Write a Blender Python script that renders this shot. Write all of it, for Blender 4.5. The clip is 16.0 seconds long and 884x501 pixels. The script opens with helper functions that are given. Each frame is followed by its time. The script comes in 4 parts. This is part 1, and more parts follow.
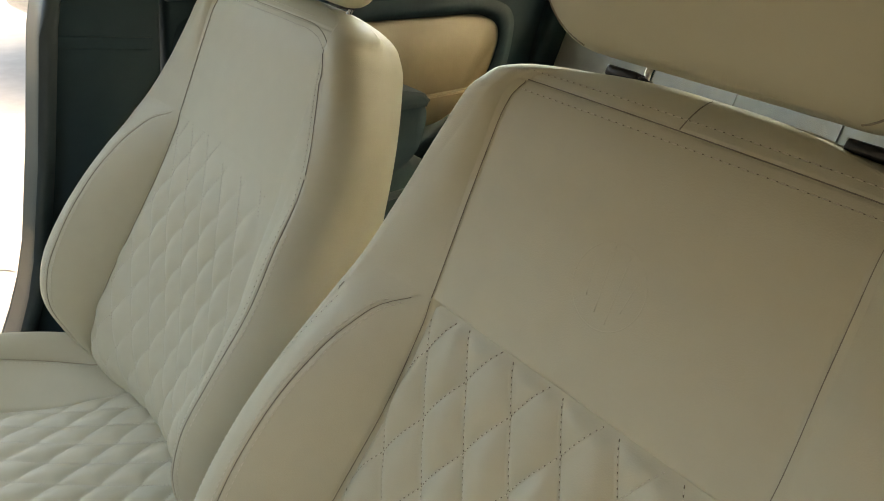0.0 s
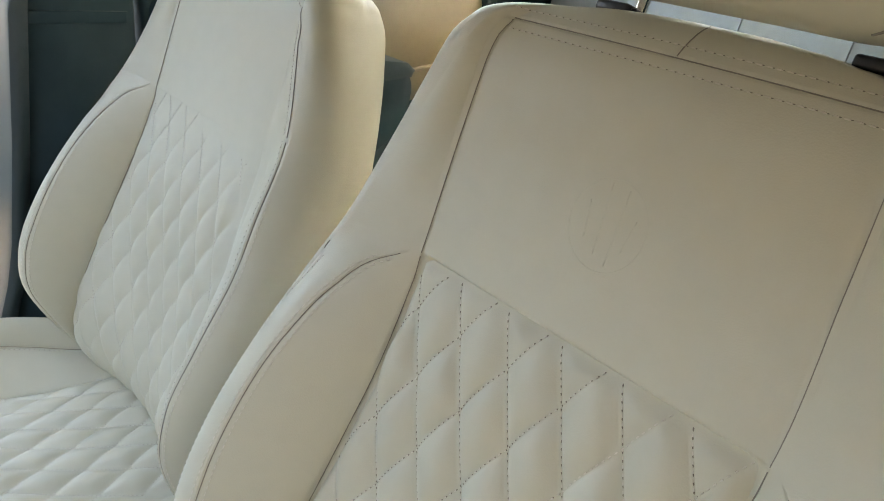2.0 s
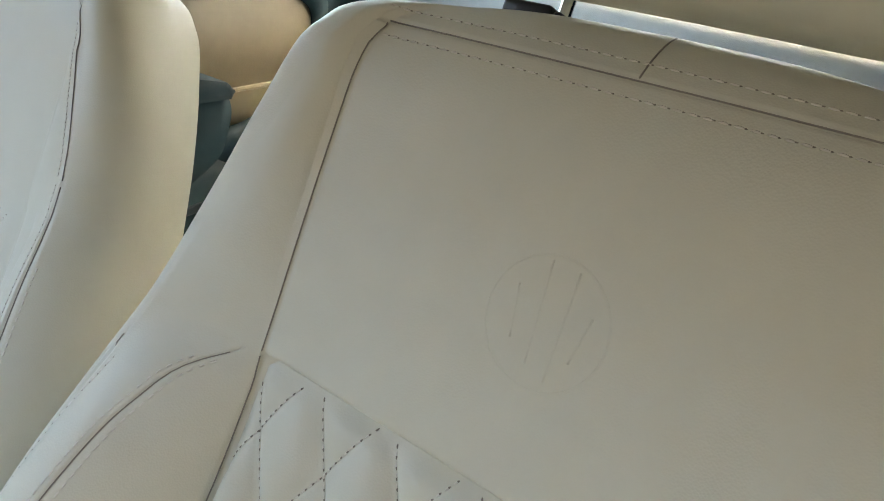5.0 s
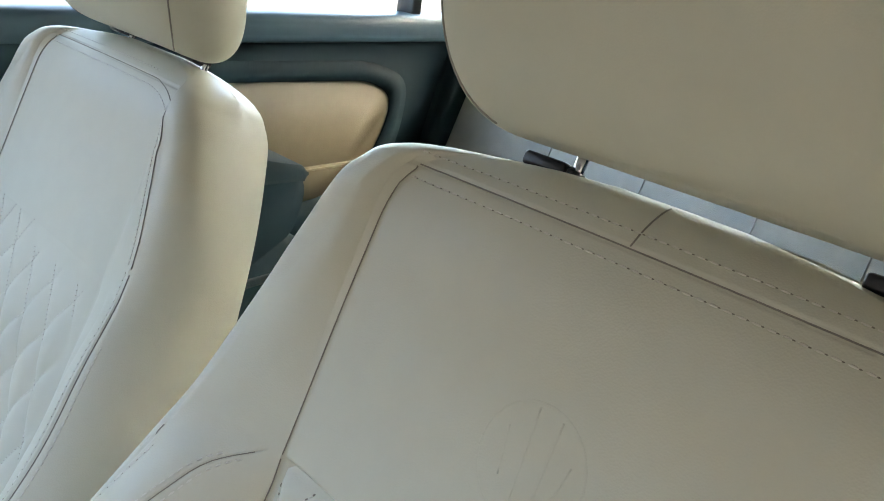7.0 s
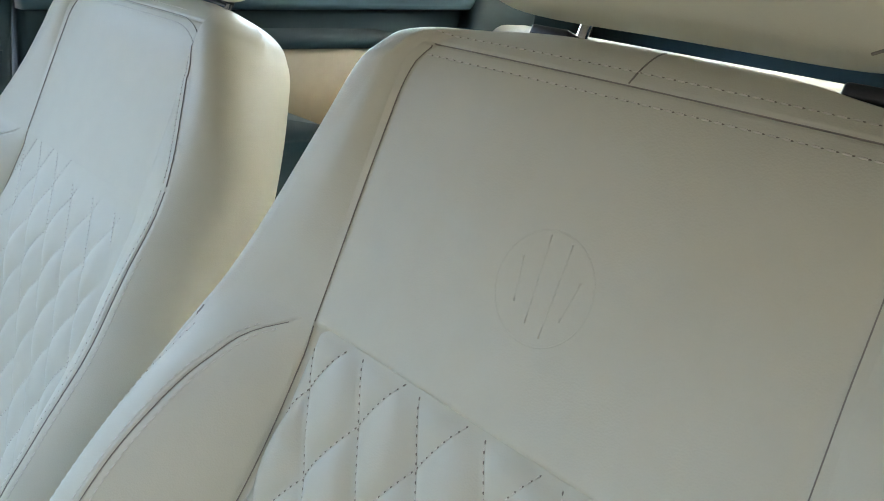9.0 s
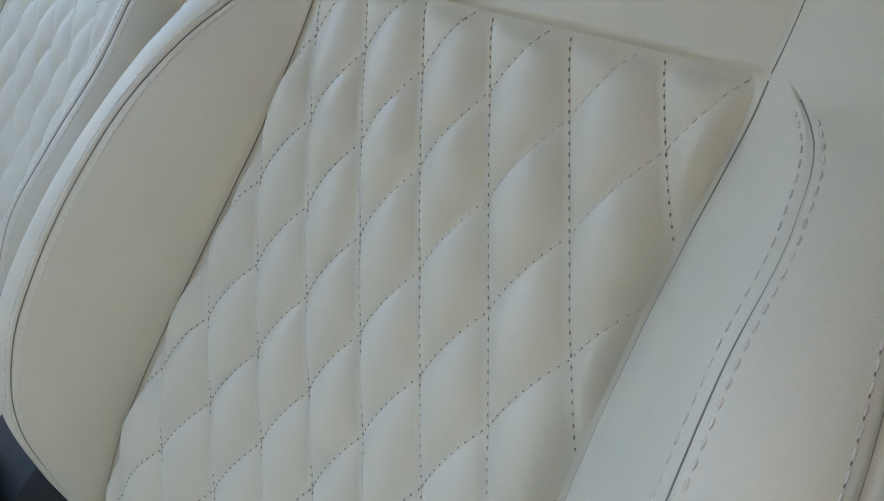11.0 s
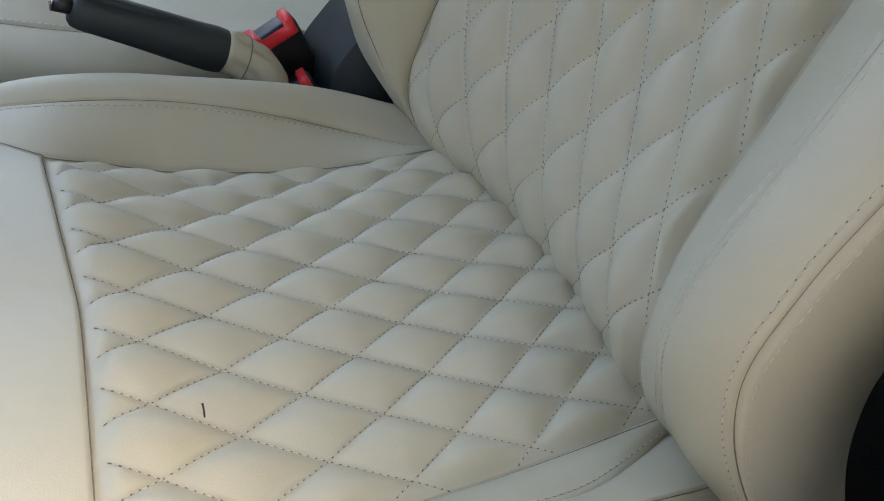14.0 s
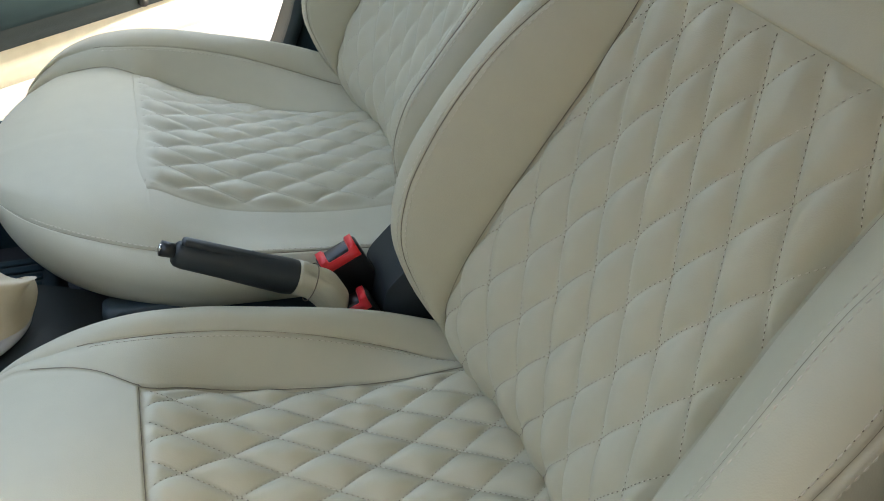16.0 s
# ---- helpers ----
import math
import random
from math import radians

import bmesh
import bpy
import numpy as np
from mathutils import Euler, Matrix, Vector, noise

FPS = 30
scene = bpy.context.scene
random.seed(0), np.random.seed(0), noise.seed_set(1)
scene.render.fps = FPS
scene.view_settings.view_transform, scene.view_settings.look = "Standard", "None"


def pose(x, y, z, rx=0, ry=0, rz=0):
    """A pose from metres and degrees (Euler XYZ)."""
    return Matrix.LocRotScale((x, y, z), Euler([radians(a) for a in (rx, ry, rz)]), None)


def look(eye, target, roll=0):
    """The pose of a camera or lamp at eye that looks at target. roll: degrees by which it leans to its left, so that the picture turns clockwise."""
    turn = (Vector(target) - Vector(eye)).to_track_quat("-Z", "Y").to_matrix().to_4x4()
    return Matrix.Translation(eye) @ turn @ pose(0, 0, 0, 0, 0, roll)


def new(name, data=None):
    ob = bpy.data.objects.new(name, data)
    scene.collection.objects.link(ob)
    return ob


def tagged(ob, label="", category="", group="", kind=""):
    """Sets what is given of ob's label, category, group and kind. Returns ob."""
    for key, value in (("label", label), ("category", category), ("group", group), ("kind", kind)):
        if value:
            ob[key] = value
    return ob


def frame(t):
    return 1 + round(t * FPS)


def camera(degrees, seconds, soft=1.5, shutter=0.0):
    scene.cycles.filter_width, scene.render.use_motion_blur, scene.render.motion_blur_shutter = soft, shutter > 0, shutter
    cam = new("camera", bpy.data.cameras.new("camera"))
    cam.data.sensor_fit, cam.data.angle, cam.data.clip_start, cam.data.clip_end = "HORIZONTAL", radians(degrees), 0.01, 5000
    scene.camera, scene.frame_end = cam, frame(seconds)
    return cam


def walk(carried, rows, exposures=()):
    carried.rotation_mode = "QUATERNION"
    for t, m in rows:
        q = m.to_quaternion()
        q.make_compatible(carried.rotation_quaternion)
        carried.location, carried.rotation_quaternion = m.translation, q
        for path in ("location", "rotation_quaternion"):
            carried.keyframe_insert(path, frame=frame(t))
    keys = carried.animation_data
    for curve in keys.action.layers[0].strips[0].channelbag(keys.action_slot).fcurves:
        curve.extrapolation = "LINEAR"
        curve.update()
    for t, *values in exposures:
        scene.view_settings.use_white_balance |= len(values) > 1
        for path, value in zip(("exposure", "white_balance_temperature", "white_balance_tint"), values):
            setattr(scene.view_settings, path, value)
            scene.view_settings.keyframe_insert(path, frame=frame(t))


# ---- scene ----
cam = camera(56.55, 16.0, soft=1.0)
EXPOSURES = [(0.0, 4.05, 10900, 5), (0.5, 4.25, 10300, 5), (1.5, 4.6, 8900, 8), (3.5, 4.55, 8000, 8), (7.0, 4.65, 7200, 6), (9.0, 4.65, 7000, 4), (12.5, 4.15, 7500, 11), (13.5, 4.05, 7700, 10), (14.5, 3.85, 8000, 6), (15.0, 3.85, 8200, 5), (16.0, 4.0, 8700, 3)]
PATH = [
    (0.0, pose(-0.3620, -0.3038, 1.1285, 63.94, -3.58, -37.15)),
    (0.5, pose(-0.3507, -0.2597, 1.1215, 65.54, -2.15, -40.45)),
    (1.0, pose(-0.3715, -0.2708, 1.0810, 68.01, -2.86, -39.53)),
    (1.5, pose(-0.3582, -0.2728, 1.0321, 68.62, -3.84, -38.78)),
    (2.0, pose(-0.3529, -0.2963, 1.0882, 63.46, -2.27, -38.54)),
    (2.5, pose(-0.3376, -0.3059, 1.0853, 64.49, -3.91, -39.06)),
    (3.0, pose(-0.2897, -0.2468, 1.0687, 63.20, -3.86, -44.48)),
    (3.5, pose(-0.2583, -0.1660, 1.0572, 62.62, -4.77, -48.83)),
    (6.0, pose(-0.2449, -0.1467, 1.0407, 68.33, -7.07, -49.56)),
    (6.5, pose(-0.2380, -0.1715, 1.0805, 70.05, -8.85, -47.74)),
    (7.0, pose(-0.2455, -0.1810, 1.0949, 69.31, -7.92, -43.73)),
    (7.5, pose(-0.2423, -0.1775, 1.0948, 68.97, -7.41, -43.94)),
    (8.0, pose(-0.2407, -0.1768, 1.0968, 68.61, -6.77, -44.33)),
    (8.5, pose(-0.2447, -0.1787, 1.0952, 67.86, -6.19, -44.94)),
    (9.0, pose(-0.2827, -0.2317, 1.0308, 69.71, -5.83, -43.17)),
    (9.2, pose(-0.2995, -0.2484, 1.0010, 68.86, -6.62, -42.39)),
    (11.3, pose(-0.3085, -0.2972, 0.8393, 64.87, -4.68, -41.67)),
    (11.5, pose(-0.3129, -0.2998, 0.8295, 62.57, -4.65, -42.13)),
    (12.0, pose(-0.3261, -0.3169, 0.8017, 59.49, -4.88, -42.18)),
    (12.5, pose(-0.3397, -0.3269, 0.7798, 58.61, -6.01, -42.13)),
    (13.0, pose(-0.3818, -0.3481, 0.7549, 54.11, -6.87, -37.68)),
    (13.5, pose(-0.4348, -0.3687, 0.7592, 51.70, -6.72, -31.35)),
    (14.0, pose(-0.4572, -0.4004, 0.7953, 49.12, -5.96, -26.84)),
    (14.5, pose(-0.4743, -0.4663, 0.8322, 50.45, -5.28, -23.09)),
    (15.0, pose(-0.4660, -0.5104, 0.8643, 50.32, -4.27, -19.88)),
    (15.5, pose(-0.4386, -0.4655, 0.9568, 51.65, -4.90, -16.99)),
    (16.0, pose(-0.4047, -0.4289, 0.9909, 53.91, -3.58, -19.15)),
]
walk(cam, PATH, EXPOSURES)

# world and sun
world = bpy.data.worlds.new("sky")
scene.world = world
world.use_nodes = True
wn = world.node_tree.nodes
sky = wn.new("ShaderNodeTexSky")
sky.sky_type, sky.sun_disc = "NISHITA", False
sky.air_density, sky.dust_density, sky.ozone_density = 0.7, 3.0, 0.3
sky.sun_elevation, sky.sun_rotation = radians(44), radians(112)
world.node_tree.links.new(sky.outputs[0], wn["Background"].inputs[0])
wn["Background"].inputs[1].default_value = 0.15
sun = new("sun", bpy.data.lights.new("sun", "SUN"))
sun.data.energy, sun.data.angle, sun.data.color = 0.06, radians(14), (1.0, 0.88, 0.72)
sun.matrix_world = look((8.9, -3.6, 9.3), (0, 0, 0))

# materials
def mat(name, color, rough=0.5, metal=0.0, vary=0.08, scale=40.0, bump=0.1, bump_scale=400.0, spec=0.5, stain=0.06, stain_scale=4.0, coat=0.0):
    """A plain surface with fine grain, two scales of tone and a little relief."""
    m = bpy.data.materials.new(name)
    m.use_nodes = True
    nt = m.node_tree
    b = nt.nodes["Principled BSDF"]
    b.inputs["Roughness"].default_value, b.inputs["Metallic"].default_value = rough, metal
    b.inputs["Specular IOR Level"].default_value = spec
    b.inputs["Coat Weight"].default_value = coat
    co = nt.nodes.new("ShaderNodeTexCoord")

    def tone(sc, detail):
        n = nt.nodes.new("ShaderNodeTexNoise")
        n.inputs["Scale"].default_value, n.inputs["Detail"].default_value = sc, detail
        nt.links.new(co.outputs["Object"], n.inputs["Vector"])
        return n

    fine, wide = tone(scale, 5), tone(stain_scale, 3)
    mixed = None
    for n, amount in ((fine, vary), (wide, stain)):
        mx = nt.nodes.new("ShaderNodeMix")
        mx.data_type, mx.blend_type = "RGBA", "MULTIPLY"
        mx.inputs["Factor"].default_value = 1.0
        ramp = nt.nodes.new("ShaderNodeMapRange")
        ramp.inputs["To Min"].default_value, ramp.inputs["To Max"].default_value = 1 - amount * 1.5, 1 + amount * 1.5
        nt.links.new(n.outputs["Fac"], ramp.inputs["Value"])
        if mixed is None:
            mx.inputs[6].default_value = (*color, 1)
        else:
            nt.links.new(mixed, mx.inputs[6])
        nt.links.new(ramp.outputs[0], mx.inputs[7])
        mixed = mx.outputs[2]
    nt.links.new(mixed, b.inputs["Base Color"])
    rr = nt.nodes.new("ShaderNodeMapRange")
    rr.inputs["To Min"].default_value, rr.inputs["To Max"].default_value = max(rough - 0.08, 0.02), min(rough + 0.08, 1)
    nt.links.new(wide.outputs["Fac"], rr.inputs["Value"])
    nt.links.new(rr.outputs[0], b.inputs["Roughness"])
    if bump:
        grain = nt.nodes.new("ShaderNodeTexVoronoi")
        grain.inputs["Scale"].default_value = bump_scale
        nt.links.new(co.outputs["Object"], grain.inputs["Vector"])
        bp = nt.nodes.new("ShaderNodeBump")
        bp.inputs["Strength"].default_value, bp.inputs["Distance"].default_value = bump, 0.0008
        nt.links.new(grain.outputs["Distance"], bp.inputs["Height"])
        nt.links.new(bp.outputs[0], b.inputs["Normal"])
    return m


LEATHER = mat("cream_leather", (0.50, 0.475, 0.365), 0.48, vary=0.03, stain=0.03, bump=0.12, bump_scale=900, spec=0.4)
THREAD = mat("cream_thread", (0.60, 0.56, 0.47), 0.7, bump=0)
HOLE = mat("stitch_hole", (0.20, 0.175, 0.14), 0.9, bump=0)
# dark tone for seam lines: the crease shade put into colour
SEAM = mat("painted_seam_shade", (0.22, 0.195, 0.16), 0.9, bump=0)
PLASTIC = mat("dark_trim_plastic", (0.013, 0.033, 0.041), 0.65, bump=0.12, bump_scale=900, spec=0.25)
PLASTIC_SOFT = mat("grey_trim_plastic", (0.022, 0.038, 0.044), 0.5, bump=0.3, bump_scale=600)
BLACK = mat("black_plastic", (0.012, 0.013, 0.015), 0.35, bump=0.1)
BEIGE = mat("beige_door_vinyl", (0.152, 0.132, 0.083), 0.6, bump=0.2, bump_scale=600)
SUEDE = mat("beige_rear_fabric", (0.43, 0.42, 0.36), 0.8, bump=0.4, bump_scale=800)
CHROME = mat("chrome", (0.75, 0.75, 0.75), 0.12, metal=1.0, bump=0)
CONSOLE = mat("black_console_plastic", (0.007, 0.013, 0.015), 0.6, bump=0.15, bump_scale=900)
RED = mat("red_button_plastic", (0.75, 0.03, 0.04), 0.35, bump=0)
CARPET = mat("dark_carpet", (0.012, 0.015, 0.018), 0.95, bump=1.0, bump_scale=500)
BODY = mat("cream_car_paint", (0.75, 0.70, 0.58), 0.25, bump=0, coat=0.6)
CONCRETE = mat("pale_concrete", (0.19, 0.18, 0.175), 0.9, vary=0.15, scale=8, bump=0.5, bump_scale=60, stain=0.12, stain_scale=0.8)
# dark surface of the added walls that hold back low sky light
BLOCKER_DARK = mat("dark_light_blocker", (0.05, 0.05, 0.048), 0.9, vary=0.15, scale=8, bump=0.5, bump_scale=60, stain=0.12, stain_scale=0.8)
# mid grey surface of the added slab that blocks front-left light
BLOCKER_MID = mat("mid_light_blocker", (0.08, 0.078, 0.074), 0.9, vary=0.12, scale=9, bump=0.4, bump_scale=70, stain=0.1, stain_scale=0.9)
# pale warm surface of the added bounce wall
BOUNCE_WARM = mat("warm_light_bounce", (0.48, 0.43, 0.35), 0.9, vary=0.1, scale=10, bump=0.3, bump_scale=80, stain=0.1, stain_scale=0.9)
ROOFLINING = mat("roof_lining", (0.24, 0.23, 0.215), 0.9, bump=0.3)
# lighter blue-grey trim: the daylight sheen of the ledge put into its colour
SHEEN = mat("ledge_plastic_painted_sheen", (0.040, 0.080, 0.100), 0.42, bump=0.1, bump_scale=600)
WEB = mat("dark_webbing", (0.02, 0.02, 0.022), 0.8, bump=0.6, bump_scale=900)
SUEDE_SEAM = mat("bench_seam", (0.33, 0.32, 0.28), 0.9, bump=0)
PATCH_DARK = mat("dark_ground_patch", (0.16, 0.16, 0.17), 0.95, vary=0.3, scale=20, bump=0.8, bump_scale=80)
GREYPAINT = mat("dark_grey_paint", (0.05, 0.055, 0.06), 0.25, bump=0, coat=0.5)
SILVER = mat("silver_ring", (0.52, 0.52, 0.53), 0.45, metal=0.35, bump=0)
GLASS = bpy.data.materials.new("window_glass")
GLASS.use_nodes = True
gb = GLASS.node_tree.nodes["Principled BSDF"]
gb.inputs["Transmission Weight"].default_value, gb.inputs["Roughness"].default_value, gb.inputs["IOR"].default_value = 1.0, 0.0, 1.05
gb.inputs["Base Color"].default_value = (0.85, 0.92, 0.9, 1)

# shared mesh helpers
def mesh_part(name, verts, faces, material, parent=None, label="", smooth=True):
    me = bpy.data.meshes.new(name)
    me.from_pydata([tuple(v) for v in verts], [], faces)
    me.materials.append(material)
    if smooth:
        me.polygons.foreach_set("use_smooth", [True] * len(me.polygons))
    me.update()
    ob = new(name, me)
    if parent is not None:
        ob.parent = parent
    return tagged(ob, label)


def part(name, bm, material, parent=None, label="", smooth=True):
    bmesh.ops.recalc_face_normals(bm, faces=bm.faces)
    me = bpy.data.meshes.new(name)
    bm.to_mesh(me)
    bm.free()
    me.materials.append(material)
    if smooth:
        me.polygons.foreach_set("use_smooth", [True] * len(me.polygons))
    ob = new(name, me)
    if parent is not None:
        ob.parent = parent
    return tagged(ob, label)


def table(rows):
    """Smooth curve through (key, value, ...) rows: a function of the key that gives the values."""
    rows = sorted(rows)
    ks = np.array([r[0] for r in rows], float)
    vals = np.array([r[1:] for r in rows], float)
    slope = np.gradient(vals, ks, axis=0)

    def at(k):
        k = min(max(k, ks[0]), ks[-1])
        i = min(max(int(np.searchsorted(ks, k)) - 1, 0), len(ks) - 2)
        w = ks[i + 1] - ks[i]
        t = (k - ks[i]) / w
        a = (2 * t**3 - 3 * t**2 + 1) * vals[i] + (t**3 - 2 * t**2 + t) * w * slope[i]
        return a + (-2 * t**3 + 3 * t**2) * vals[i + 1] + (t**3 - t**2) * w * slope[i + 1]

    return at


STEPS = (0.0, 0.03, 0.07, 0.13, 0.22, 0.34, 0.5, 0.66, 0.78, 0.87, 0.93, 0.97)


def half_section(stations, bulges, dips):
    """Half a cross-section through stations, each leg bowed outward by its bulge; dips sink the stations as seams.
    Gives the points and the index of each station."""
    pts, marks = [], []
    st = [np.array(s, float) for s in stations]
    for a, b, bow in zip(st[:-1], st[1:], bulges):
        d = b - a
        side = np.array([d[1], -d[0]])
        side = -side / (np.linalg.norm(side) + 1e-9)
        mid = (a + b) / 2 + side * bow * 2
        marks.append(len(pts))
        for t in STEPS:
            pts.append((1 - t) ** 2 * a + 2 * t * (1 - t) * mid + t * t * b)
    marks.append(len(pts))
    pts.append(st[-1])
    pts = np.array(pts)
    for m, dip in zip(marks, dips):
        if dip and 0 < m < len(pts) - 1:
            d = pts[m + 1] - pts[m - 1]
            nrm = np.array([-d[1], d[0]]) / (np.linalg.norm(d) + 1e-9)
            pts[m] -= nrm * dip
    return pts, marks


def loft(sections, place, other=None):
    """A closed skin over half sections mirrored in the first coordinate, or with other half sections on that side;
    place(key, a, b) gives the point."""
    verts, faces = [], []
    n = len(sections[0][1])
    for (key, pts), (_, back) in zip(sections, other or sections):
        for a, b in pts:
            verts.append(place(key, a, b))
        for a, b in back[-2:0:-1]:
            verts.append(place(key, -a, b))
    ring = 2 * n - 2
    for i in range(len(sections) - 1):
        for j in range(ring):
            k = (j + 1) % ring
            faces.append((i * ring + j, i * ring + k, (i + 1) * ring + k, (i + 1) * ring + j))
    faces.append(tuple(range(ring))[::-1])
    last = (len(sections) - 1) * ring
    faces.append(tuple(last + j for j in range(ring)))
    return verts, faces


def along(curve, pitch):
    """Points at even steps along a polyline, with the way at each."""
    p = np.array(curve, float)
    seg = np.linalg.norm(np.diff(p, axis=0), axis=1)
    s = np.r_[0, np.cumsum(seg)]
    out = []
    for d in np.arange(pitch / 2, s[-1], pitch):
        i = min(int(np.searchsorted(s, d)) - 1, len(seg) - 1)
        i = max(i, 0)
        f = (d - s[i]) / max(seg[i], 1e-9)
        out.append((p[i] + (p[i + 1] - p[i]) * f, (p[i + 1] - p[i]) / max(seg[i], 1e-9)))
    return out


def dashes(runs, length, width, height, pitch, lift):
    """Small six-sided threads along runs of (points, normal)."""
    verts, faces = [], []
    for curve, nrm in runs:
        nrm = np.array(nrm, float)
        for p, way in along(curve, pitch):
            side = np.cross(nrm, way)
            side /= np.linalg.norm(side) + 1e-9
            up = np.cross(way, side)
            p = p + up * lift
            b = len(verts)
            for f, wd, hh in ((-0.5, 0.35, 0.2), (-0.2, 1.0, 1.0), (0.2, 1.0, 1.0), (0.5, 0.35, 0.2)):
                c = p + way * length * f
                verts += [c - side * width * wd / 2, c + up * height * hh, c + side * width * wd / 2, c - up * height * 0.6]
            for i in range(3):
                for j in range(4):
                    k = (j + 1) % 4
                    faces.append((b + 4 * i + j, b + 4 * i + k, b + 4 * i + 4 + k, b + 4 * i + 4 + j))
            faces += [(b, b + 1, b + 2, b + 3), (b + 15, b + 14, b + 13, b + 12)]
    return verts, faces


def tube(curve, radius, sides=6):
    verts, faces = [], []
    p = [Vector(c) for c in curve]
    for i, c in enumerate(p):
        way = (p[min(i + 1, len(p) - 1)] - p[max(i - 1, 0)]).normalized()
        a = way.orthogonal().normalized() if i == 0 else (side_ - way * side_.dot(way)).normalized()
        side_ = a
        b = way.cross(a)
        for j in range(sides):
            t = 2 * math.pi * j / sides
            verts.append(c + (a * math.cos(t) + b * math.sin(t)) * radius)
    for i in range(len(p) - 1):
        for j in range(sides):
            k = (j + 1) % sides
            faces.append((i * sides + j, i * sides + k, i * sides + sides + k, i * sides + sides + j))
    faces += [tuple(range(sides))[::-1], tuple((len(p) - 1) * sides + j for j in range(sides))]
    return verts, faces


def topstitch(runs, parent, holes=True):
    """Raised thread along runs, with a needle hole after each stitch."""
    v_, f_ = dashes(runs, 0.0042, 0.0013, 0.0007, 0.0065, 0.0001)
    tagged(mesh_part("topstitching", v_, f_, THREAD, parent), kind="stuff")
    if not holes:
        return
    gaps = [([p for p, _ in along(r, 0.0016)[2:]], n) for r, n in runs if len(r) > 3]
    v_, f_ = dashes(gaps, 0.0016, 0.0006, 0.0003, 0.0065, 0.0001)
    tagged(mesh_part("needle_hole", v_, f_, HOLE, parent), kind="stuff")


def puff(x, r):
    x = np.clip(x / r, 0, 1)
    return 1 - (1 - x) ** 2


# ---- the front seats: backrest ----
RECLINE = radians(21)
HINGE_Z = 0.80      # height of the seam between upper panel and quilting
W, H = 0.0514, 0.0487  # width and half height of a quilted diamond
SHIFT = 0.815

valley_of = table([(-0.48, 0.190), (-0.42, 0.196), (-0.36, 0.191), (-0.28, 0.184), (-0.20, 0.171), (-0.11, 0.157), (0, 0.1515), (0.10, 0.150), (0.19, 0.147), (0.22, 0.146)])
valley_near_of = table([(-0.48, 0.168), (-0.40, 0.154), (-0.34, 0.144), (-0.24, 0.1405), (-0.14, 0.1395), (-0.08, 0.142), (-0.03, 0.148), (0, 0.1515), (0.10, 0.150), (0.19, 0.147), (0.22, 0.146)])
pull_of = table([(-0.48, 0.2), (-0.40, 0.6), (-0.32, 1.0), (-0.20, 1.0), (-0.10, 0.7), (-0.03, 0.1), (0.0, 0.0), (0.22, 0.0)])
ridge_of = table([(-0.48, 0.199, -0.020), (-0.44, 0.203, 0.008), (-0.40, 0.208, 0.036), (-0.36, 0.214, 0.066), (-0.30, 0.221, 0.085), (-0.24, 0.225, 0.084), (-0.18, 0.222, 0.077), (-0.10, 0.210, 0.058), (-0.05, 0.198, 0.035), (-0.02, 0.182, 0.017), (-0.008, 0.168, 0.006), (0.0, 0.158, 0.002)])
edge_of = table([(-0.48, 0.280, -0.029), (-0.44, 0.284, -0.003), (-0.415, 0.278, 0.021), (-0.39, 0.268, 0.040), (-0.35, 0.260, 0.064), (-0.28, 0.261, 0.081), (-0.20, 0.262, 0.071), (-0.12, 0.255, 0.051), (-0.05, 0.237, 0.035), (0.0, 0.224, 0.022), (0.06, 0.208, 0.013), (0.11, 0.190, 0.011), (0.15, 0.172, 0.012), (0.18, 0.158, 0.015), (0.195, 0.148, 0.013), (0.200, 0.139, 0.009), (0.204, 0.126, 0.003), (0.2075, 0.106, -0.004), (0.210, 0.085, -0.009), (0.2125, 0.050, -0.014)])


def back_base(v):
    """Depth of the middle of the backrest; it rolls under at the foot."""
    n = 0.004 * max(v, 0) / 0.19 - 0.030 * (max(-0.33 - v, 0) / 0.13) ** 2
    if v < -0.40:
        t = min((-0.40 - v) / 0.068, 1.0)
        n -= 0.040 * (1 - math.sqrt(max(1 - t * t, 0)))
    return n


def dish(u, v):
    """The quilted part is hollow from side to side, more so towards the foot."""
    t = min(max((-v - 0.06) / 0.36, 0), 1)
    return t * t * (3 - 2 * t) * (-0.0185 + 1.2 * min(abs(u), 0.15) ** 2)


def back_place(v, u, n):
    if v > 0.15:
        v = v + 0.0045 * min((v - 0.15) / 0.06, 1) ** 3 * max(1 - (u / 0.17) ** 2, 0)
    return (v * math.sin(RECLINE) - n * math.cos(RECLINE), u, HINGE_Z + v * math.cos(RECLINE) + n * math.sin(RECLINE))


BACK_N = (-math.cos(RECLINE), 0, math.sin(RECLINE))


